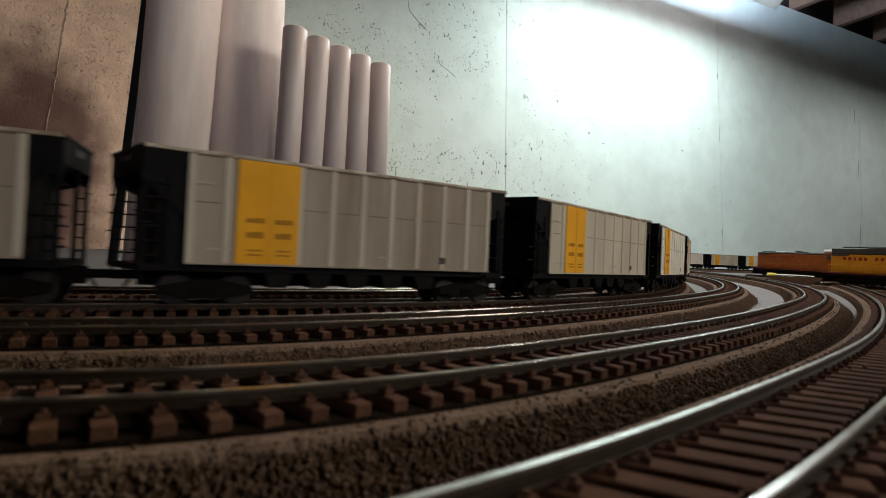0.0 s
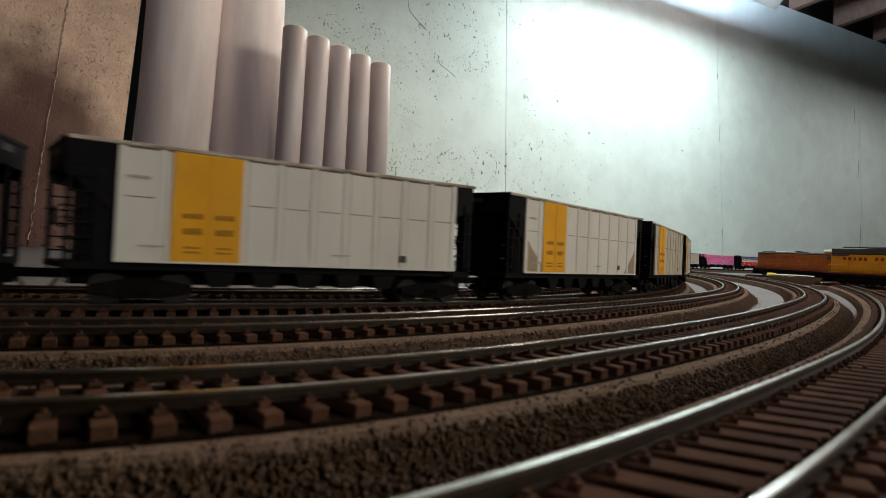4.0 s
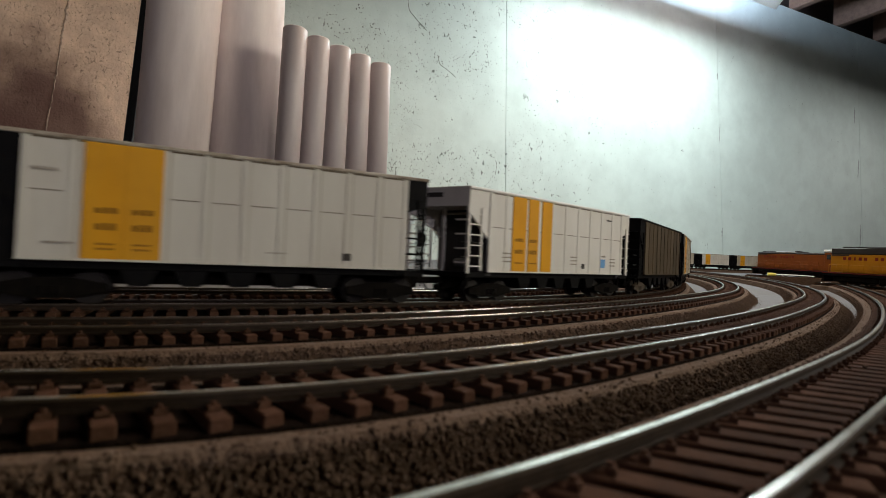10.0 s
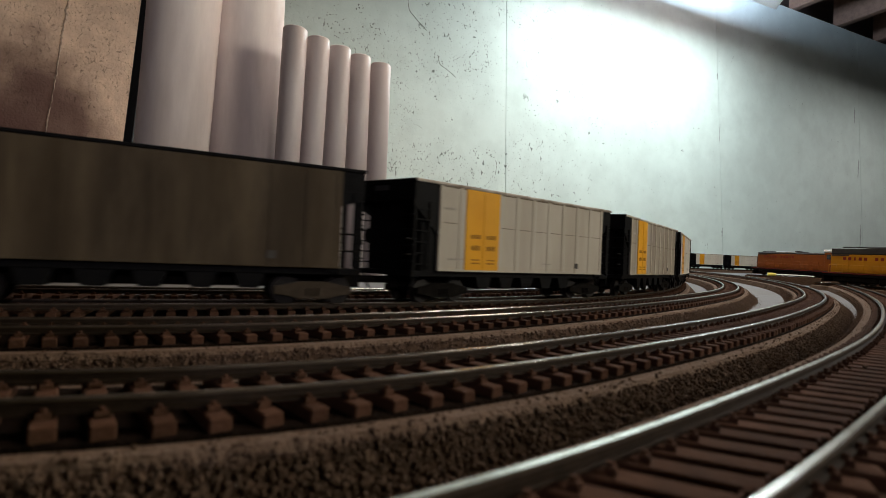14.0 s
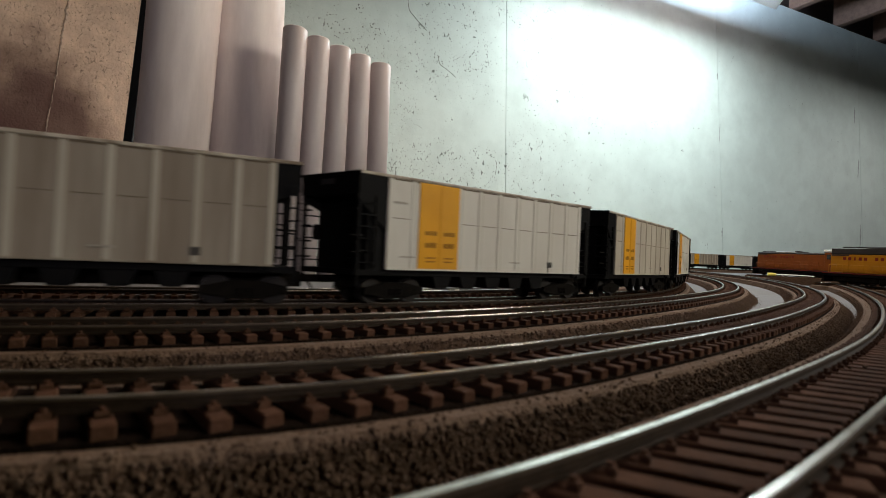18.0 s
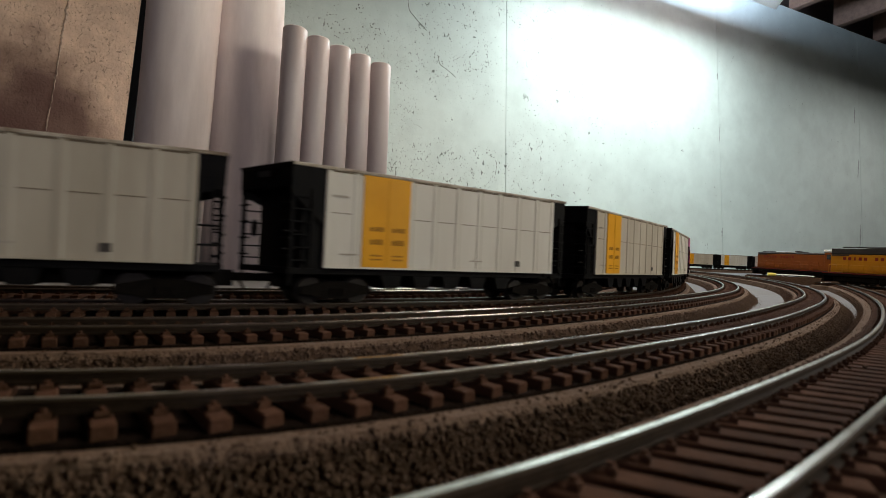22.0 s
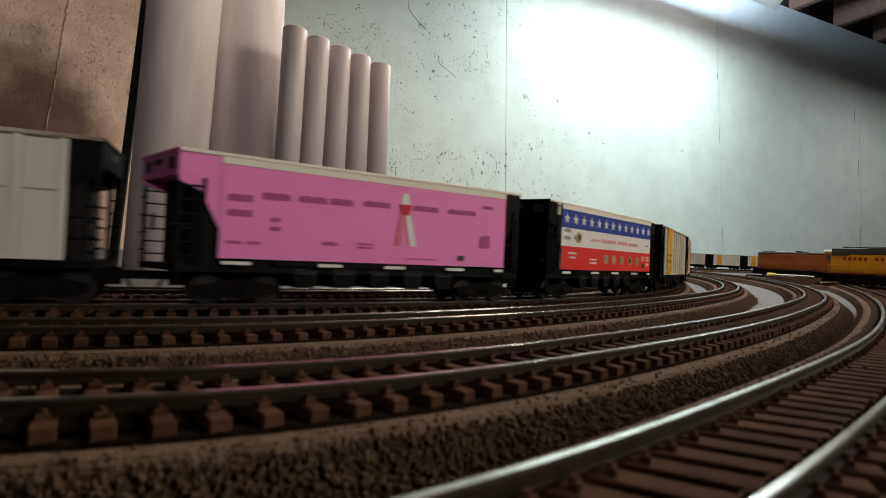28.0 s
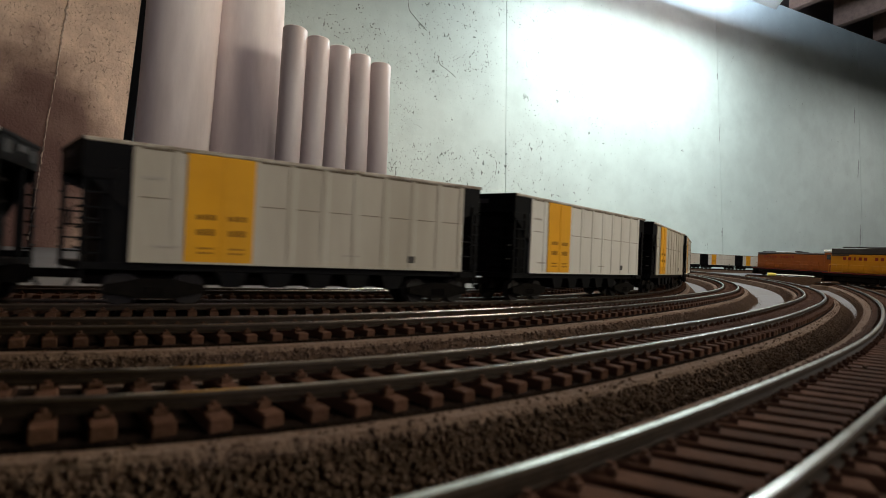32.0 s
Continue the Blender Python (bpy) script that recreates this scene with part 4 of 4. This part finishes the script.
        part("ribbon_loop", prism([(along(0.558), 0.0470), (along(0.578), 0.0470), (along(0.586), 0.0424), (along(0.552), 0.0424)], HW + 0.0001, HW + 0.0004), M_SHEET["white"], root)
        for f0, f1 in ((0.562, 0.545), (0.578, 0.604)):
            part("ribbon_tail", prism([(along(f0 - 0.010), 0.0380), (along(f0 + 0.010), 0.0380), (along(f1 + 0.012), 0.0245), (along(f1 - 0.012), 0.0245)], HW + 0.0001, HW + 0.0004), M_RIBBON if f1 < 0.56 else M_SHEET["white"], root)
    if style == "flag":
        part("blue_band", side_strip(-HALF, HALF, 0.0400, 0.0500, 0.0002, 0.0004), M_BLUE, root)
        part("red_band", side_strip(-HALF, HALF, zb, 0.0298, 0.0002, 0.0004), M_SHEET["red"], root)
        for i in range(13):
            cx, cz = along((i + 0.5) / 13), 0.0450
            pts = [(cx + (0.0031 if k % 2 == 0 else 0.0013) * math.sin(k * math.pi / 5), cz + (0.0031 if k % 2 == 0 else 0.0013) * math.cos(k * math.pi / 5)) for k in range(10)]
            part("star", prism(pts, HW + 0.0002, HW + 0.00045), M_SHEET["white"], root, "white star")
        for f, mat in ((0.152, M_GOLD),):
            part("seal", rod(bmesh.new(), (along(f), HW, 0.0352), (along(f), HW + 0.0004, 0.0352), 0.0031, 20), mat, root, "round dark gold seal")
            part("seal_centre", rod(bmesh.new(), (along(f), HW, 0.0352), (along(f), HW + 0.0005, 0.0352), 0.0017, 20), M_MARK, root)
        for f, mat in ((0.430, M_GREEN), (0.519, M_GOLD), (0.615, M_GREEN), (0.718, M_LGREY), (0.815, M_GREEN)):
            part("emblem", rod(bmesh.new(), (along(f), HW, 0.0238), (along(f), HW + 0.0004, 0.0238), 0.0029, 18), M_GOLD, root, "round printed emblem")
            part("emblem_centre", rod(bmesh.new(), (along(f), HW, 0.0238), (along(f), HW + 0.0005, 0.0238), 0.0018, 18), mat, root)
        for f0, f1, z, h in ((0.27, 0.36, 0.0340, 0.0016), (0.375, 0.54, 0.0336, 0.0024), (0.56, 0.68, 0.0336, 0.0024), (0.695, 0.82, 0.0334, 0.0022)):
            letters(root, f0, f1, z, h, 0.0003, M_PALEMARK, round((f1 - f0) / 0.013))
        for f0, f1, z, h in ((0.02, 0.08, 0.0375, 0.0020), (0.02, 0.08, 0.0335, 0.0020), (0.11, 0.13, 0.0340, 0.0022), (0.93, 0.97, 0.0345, 0.0010)):
            letters(root, f0, f1, z, h, 0.0003, M_FAINT, 4)
        for f0, f1, z, h in ((0.06, 0.13, 0.0255, 0.0012), (0.07, 0.13, 0.0232, 0.0010), (0.26, 0.33, 0.0228, 0.0008), (0.26, 0.33, 0.0206, 0.0010), (0.87, 0.92, 0.0268, 0.0006), (0.87, 0.92, 0.0254, 0.0006), (0.87, 0.92, 0.0240, 0.0006), (0.94, 0.98, 0.0262, 0.0012), (0.94, 0.98, 0.0242, 0.0012), (0.94, 0.98, 0.0208, 0.0020)):
            letters(root, f0, f1, z, h, 0.0003, M_SHEET["white"], 5)
        part("load_plate", side_strip(along(0.910), along(0.882), 0.0190, 0.0220, 0.0004, 0.0002), M_MARK, root, "small dark square plate")
        part("number_plate", side_strip(0.0668, 0.0704, 0.0462, 0.0506, 0.0006, 0.0006), M_FAINT, root, "pale plate on the end corner")
        letters(root, -0.045, -0.020, 0.0514, 0.0008, 0.0006, M_SHEET["white"], 4)
    return root


LABELS = {
    "clean": "light grey coal hopper with a yellow panel and black ends",
    "tan": "dusty tan-grey coal hopper with a yellow panel and black ends",
    "grimy": "grimy weathered grey coal hopper with a dull yellow panel",
    "patched": "light grey coal hopper with a yellow panel and rusty corners",
    "striped": "white coal hopper with three yellow stripes",
    "dark": "heavily weathered dark brown coal hopper",
    "pink": "pink coal hopper with a printed ribbon and cream top band",
    "flag": "hopper in blue, white and red bands with white stars",
}
FIRST, LAST = -12, 22
STYLE = {-11: "grimy", -10: "grimy", -7: "patched", -9: "tan", -8: "clean", -6: "tan", -4: "striped", -3: "dark", -2: "tan", -1: "grimy", 1: "tan", 3: "tan", 5: "pink", 6: "flag", 7: "tan", 9: "tan", 12: "grimy", 14: "tan", 17: "tan"}
CARS = {}
built = {}
for k in range(FIRST, LAST + 1):
    style = STYLE.get(k, "clean")
    if style in built:
        CARS[k] = copy_thing(built[style], Matrix.Identity(4))
    else:
        CARS[k] = built[style] = hopper(style, LABELS[style])


# ---- locomotives ----
def locomotive(paint, label, m, letter, roof, pale_roof=False):
    root = empty("locomotive", label, "locomotive", "parked locomotives")
    root.matrix_world = m
    part("frame", cube(-0.122, 0.122, -0.0165, 0.0165, 0.0112, 0.0165, bevel=0.0004), M_CARBLACK, root)
    part("fuel_tank", cube(-0.040, 0.040, -0.0158, 0.0158, 0.0022, 0.0112, bevel=0.002), M_TRUCK, root)
    part("hood", cube(-0.114, 0.062, -0.0115, 0.0115, 0.0165, roof, bevel=0.0008), paint, root)
    part("hood_roof", cube(-0.114, 0.062, -0.0117, 0.0117, roof, 0.0510, bevel=0.0012), M_LGREY, root)
    part("cab", cube(0.062, 0.092, -0.0160, 0.0160, 0.0165, 0.0520, bevel=0.0010), paint, root)
    part("cab_roof", cube(0.060, 0.094, -0.0164, 0.0164, 0.0520, 0.0575 if pale_roof else 0.0550, bevel=0.0012), M_WHITE if pale_roof else M_LGREY, root, "white cab roof" if pale_roof else "")
    part("nose", cube(0.092, 0.114, -0.0125, 0.0125, 0.0165, 0.0390, bevel=0.003), paint, root)
    for s in (1, -1):
        for x in (0.068, 0.080):
            y0, y1 = sorted((s * 0.0159, s * 0.0164))
            part("cab_window", cube(x, x + 0.008, y0, y1, 0.0390, 0.0480), M_GLASS, root)
        y0, y1 = sorted((s * 0.0112, s * 0.0121))
        for i in range(7):
            part("hood_door", cube(-0.104 + i * 0.022, -0.086 + i * 0.022, y0, y1, 0.0195, 0.0330, bevel=0.0002), paint, root)
        for i, w in enumerate((0.0042, 0.0042, 0.0016, 0.0042, 0.0042, 0.0, 0.0040, 0.0042, 0.0042, 0.0016, 0.0040)):
            if w:
                a = s * (0.092 - i * 0.0076)
                part("lettering", cube(a - w / 2, a + w / 2, y0, y1, roof - 0.0080, roof - 0.0038), letter, root)
        part("radiator_grille", cube(-0.112, -0.086, min(s * 0.0114, s * 0.0122), max(s * 0.0114, s * 0.0122), roof - 0.0020, roof - 0.0002), M_LGREY, root)
        y = s * 0.0162
        bm = bmesh.new()
        rod(bm, (-0.112, y, 0.0270), (0.058, y, 0.0270), 0.0004, 6)
        part("handrail", bm, paint, root)
        for i in range(9):
            part("stanchion", rod(bmesh.new(), (-0.112 + i * 0.0212, y, 0.0160), (-0.112 + i * 0.0212, y, 0.0270), 0.0003, 6), paint, root)
        part("sill_stripe", cube(-0.122, 0.122, min(s * 0.0164, s * 0.0168), max(s * 0.0164, s * 0.0168), 0.0150, 0.0160), M_LRED, root)
    for x in (-0.100, -0.082, 0.0) if pale_roof else (-0.095, -0.075, 0.0):
        part("roof_fan", rod(bmesh.new(), (x, 0, 0.0510), (x, 0, 0.0530), 0.0080, 20), M_LGREY, root)
    part("exhaust_stack", cube(-0.020, -0.008, -0.004, 0.004, 0.0510, 0.0545, bevel=0.0004), M_LGREY, root)
    part("dynamic_brake", cube(-0.062, -0.016, -0.0117, 0.0117, 0.0510, 0.0526, bevel=0.0006), M_WHITE if pale_roof else M_LGREY, root, "white roof blister" if pale_roof else "")
    if pale_roof:
        # white plate stands for light falling on the cab front
        part("cab_front_plate", cube(0.0918, 0.0932, -0.0125, 0.0125, 0.0455, 0.0515), M_WHITE, root, "white plate for the lit cab front")
    part("horn", cube(0.072, 0.080, -0.002, 0.002, 0.0545, 0.0570), M_STEEL, root)
    for e in (-1, 1):
        x = e * 0.074
        t = part("truck", cube(x - 0.033, x + 0.033, -0.0150, 0.0150, 0.0034, 0.0112, bevel=0.0015), M_TRUCK, root, "black six-wheel truck")
        for dx in (-0.022, 0, 0.022):
            bm = bmesh.new()
            for y in (-0.0083, 0.0083):
                rod(bm, (x + dx, y - 0.0014, 0.0060), (x + dx, y + 0.0014, 0.0060), 0.0060, 18)
            part("wheelset", bm, M_WHEEL, t)
        part("coupler", cube(min(e * 0.118, e * 0.131), max(e * 0.118, e * 0.131), -0.002, 0.002, 0.0085, 0.0120, bevel=0.0005), M_TRUCK, root)
        part("plough", prism([(e * 0.122, 0.0130), (e * 0.126, 0.0030), (e * 0.121, 0.0030)], -0.0145, 0.0145), M_TRUCK, root)
    return root


def line_between(a, b, n=60):
    a, b = Vector(a), Vector(b)
    t = np.linspace(0, 1, n)
    th = math.atan2(b.y - a.y, b.x - a.x)
    return t * (b - a).length, a.x + (b.x - a.x) * t, a.y + (b.y - a.y) * t, np.full(n, th)


def on_line(a, b, f):
    a, b = Vector(a), Vector(b)
    p = a.lerp(b, f)
    d = b - a
    up = (grade(b.y) - grade(a.y)) / d.length
    return Matrix.Translation((p.x, p.y, grade(p.y))) @ Matrix.Rotation(math.atan2(d.y, d.x), 4, "Z") @ Matrix.Rotation(-math.atan(up), 4, "Y")


LOCO_FAR = ((0.792, 1.33), (0.852, 1.02))
LOCO_NEAR = ((0.687, 0.94), (0.757, 0.62))
locomotive(M_ORANGE, "orange and grey diesel locomotive parked on a siding", on_line(*LOCO_FAR, 0.50) @ Matrix.Scale(1.06, 4) @ Matrix.Scale(1.06, 4, (0, 0, 1)), M_LRED, 0.0475, True)
locomotive(M_LYELLOW, "yellow and grey diesel locomotive parked on a siding", on_line(*LOCO_NEAR, 0.50) @ Matrix.Scale(1.16, 4) @ Matrix.Scale(1.05, 4, (0, 0, 1)), M_LRED, 0.0420)


# ---- loose things ----
def pipe(x, y, top, radius, lean, group, label, rim=0.0022, plastic=M_PVC):
    bm = bmesh.new()
    n = 40
    base = grade(y)
    rings = []
    for z, r in ((DECK + base, radius), (top - 0.0012, radius), (top, radius - 0.0008), (top, radius - rim), (DECK + base, radius - rim)):
        rings.append([bm.verts.new((r * math.cos(2 * math.pi * i / n), r * math.sin(2 * math.pi * i / n), z)) for i in range(n)])
    for r0, r1 in zip(rings, rings[1:]):
        for i in range(n):
            f = bm.faces.new((r0[i], r0[(i + 1) % n], r1[(i + 1) % n], r1[i]))
            f.smooth = True
    for i in range(n):
        bm.faces.new((rings[4][i], rings[4][(i + 1) % n], rings[0][(i + 1) % n], rings[0][i]))
    bmesh.ops.recalc_face_normals(bm, faces=bm.faces)
    ob = tagged(part("pipe", bm, plastic), label, "pipe", group)
    ob.matrix_world = Matrix.Translation((x, y, 0)) @ Matrix.Rotation(radians(lean), 4, "Y")
    return ob


PIPES_SMALL = [(-0.1795, 0.572, 0.9), (-0.1600, 0.597, 1.0), (-0.1370, 0.621, 0.4), (-0.1130, 0.645, -0.3), (-0.0903, 0.670, -0.3)]
PIPES_LARGE = [(-0.3125, 0.575, 2.2, 0.0375), (-0.2520, 0.640, -1.0, 0.0445)]
STRIP = (-0.4845, 4.2)


for x, y, lean in PIPES_SMALL:
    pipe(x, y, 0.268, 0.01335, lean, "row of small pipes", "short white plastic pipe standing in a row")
for x, y, lean, radius in PIPES_LARGE:
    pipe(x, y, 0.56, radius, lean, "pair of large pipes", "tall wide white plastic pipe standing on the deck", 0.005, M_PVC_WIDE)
# narrow upright black strip left of the pipes
strip = tagged(part("black_strip", cube(-0.0065, 0.0065, -0.002, 0.002, DECK + grade(0.76), 0.62, bevel=0.0005), M_BLACK), "narrow black strip standing beside the pipes", "strip")
strip.matrix_world = Matrix.Translation((STRIP[0], 0.76, 0)) @ Matrix.Rotation(radians(STRIP[1]), 4, "Y")

block = tagged(part("cork_block", cube(-0.055, 0.075, -0.006, 0.006, -0.0045, 0.0125, bevel=0.001), M_SHOULDER), "dark brown cork block on the deck", "block")
block.matrix_world = pose(0.757, 1.09, grade(1.09) + DECK + 0.0045, 0, 0, -22)
wand = empty("marker_wand", "white plastic wand with a yellow cap lying on a block", "wand")
wand.matrix_world = block.matrix_world @ pose(0, 0, 0.0157)
part("shaft", rod(bmesh.new(), (-0.045, 0, 0), (0.010, 0, 0), 0.0013, 12), M_WHITE, wand)
part("tip", rod(bmesh.new(), (0.010, 0, 0), (0.024, 0, -0.001), 0.0010, 12), M_WHITE, wand)
part("cap", rod(bmesh.new(), (-0.060, 0, 0), (-0.045, 0, 0), 0.0032, 14), M_CAPYEL, wand, "yellow cap")
card = tagged(part("white_card", cube(0.040, 0.075, -0.005, 0.005, 0.0127, 0.0147), M_WHITE), "small white card on the cork block", "card")
card.matrix_world = block.matrix_world

# unseen board added to keep the front lamp off the near tracks
light_blocker = tagged(part("shade_board", cube(-0.62, 0.0, -0.003, 0.003, -0.0135, 0.037, bevel=0.001), M_CARBLACK), "low black board out of view that shades the near tracks", "board")
light_blocker.matrix_world = pose(0.006, -0.014, 0, 0, 0, 24.5)

# ---- ties, rails and ballast ----
track(TRACK_NEAR, "brown-tied track curving past the lens", 0.0164, -0.45, 1.15, -0.05, 1.1, pitch=0.0066, bed=BED_NARROW, tie=TIE_WIDE, turned=((0.0, 0.10, 0.25, 0.6), (0.45, 0.42, 0.20, 0.0)), fill=M_BED)
track(TRACK_SECOND, "brown-tied track on a ballasted roadbed", 0.0165, -0.65, 1.85, -0.12, 1.7, pitch=0.0064, phase=0.0303, turned=((0.0, 0.06, 0.13), (0.38, 0.20, 0.0)))
track(TRACK_THIRD, "brown-tied track beside the train's track", 0.0165, -0.75, 1.95, -0.12, 1.8, pitch=0.0070, phase=0.0353, near_pitch=0.0060, turned=((0.0, 0.08, 0.16), (0.30, 0.16, 0.0)))
track(TRACK_TRAIN, "brown-tied track on which the train runs", 0.0165, 0.0, 9.2, 3.35, 5.2)
track(TRACK_FIFTH, "brown-tied track behind the train", 0.0165, 0.0, 1.3, 0.4, 1.3)
for a, b in (LOCO_FAR, LOCO_NEAR):
    ln = line_between(a, b)
    track(ln, "short siding under a parked locomotive", 0.0165, 0.0, float(ln[0][-1]), 0.0, 1.0)
stones(TRACK_SECOND, -0.02, 1.5, 36000, (1, 1, 1, -1), 2)
stones(TRACK_THIRD, -0.05, 1.5, 22000, (1, 1, 1, -1), 3)
stones(TRACK_NEAR, 0.04, 1.0, 5000, (1, -1, -1), 4, 0.0042)


# ---- what moves ----
# seconds ahead of a steady pace, set to fit the cars to the camera's view
TIME_SHIFT = ((0, 9, 10, 11, 12, 13, 16, 20, 22, 25, 28, 32), (0.005, 0.005, -0.075, -0.05, -0.025, -0.012, 0.0, 0.018, 0.025, 0.02, 0.01, 0.01))


def car_pose(k, t):
    t += float(np.interp(t, TIME_SHIFT[0], TIME_SHIFT[1]))
    tt = (t - 16.0) / 16.0
    s = 0.10802 + 0.16986 * k - 0.090735 * (t - 19.0) - 0.00692 * (tt * tt - 1 / 3) + 0.00062 * (tt ** 3 - 0.6 * tt) + HALF
    p = []
    for d in (-0.056, 0.056):
        x, y, _ = at_arc(TRAIN, s + d)
        p.append(Vector((x, y, grade(y))))
    mid, run = (p[0] + p[1]) / 2, p[0] - p[1]
    return Matrix.Translation(mid) @ Matrix.Rotation(math.atan2(run.y, run.x), 4, "Z") @ Matrix.Rotation(-math.atan2(run.z, run.xy.length), 4, "Y")


def motions():
    times = [i * 0.5 for i in range(65)]
    for k, car in CARS.items():
        walk(car, [(t, car_pose(k, t)) for t in times])


motions()
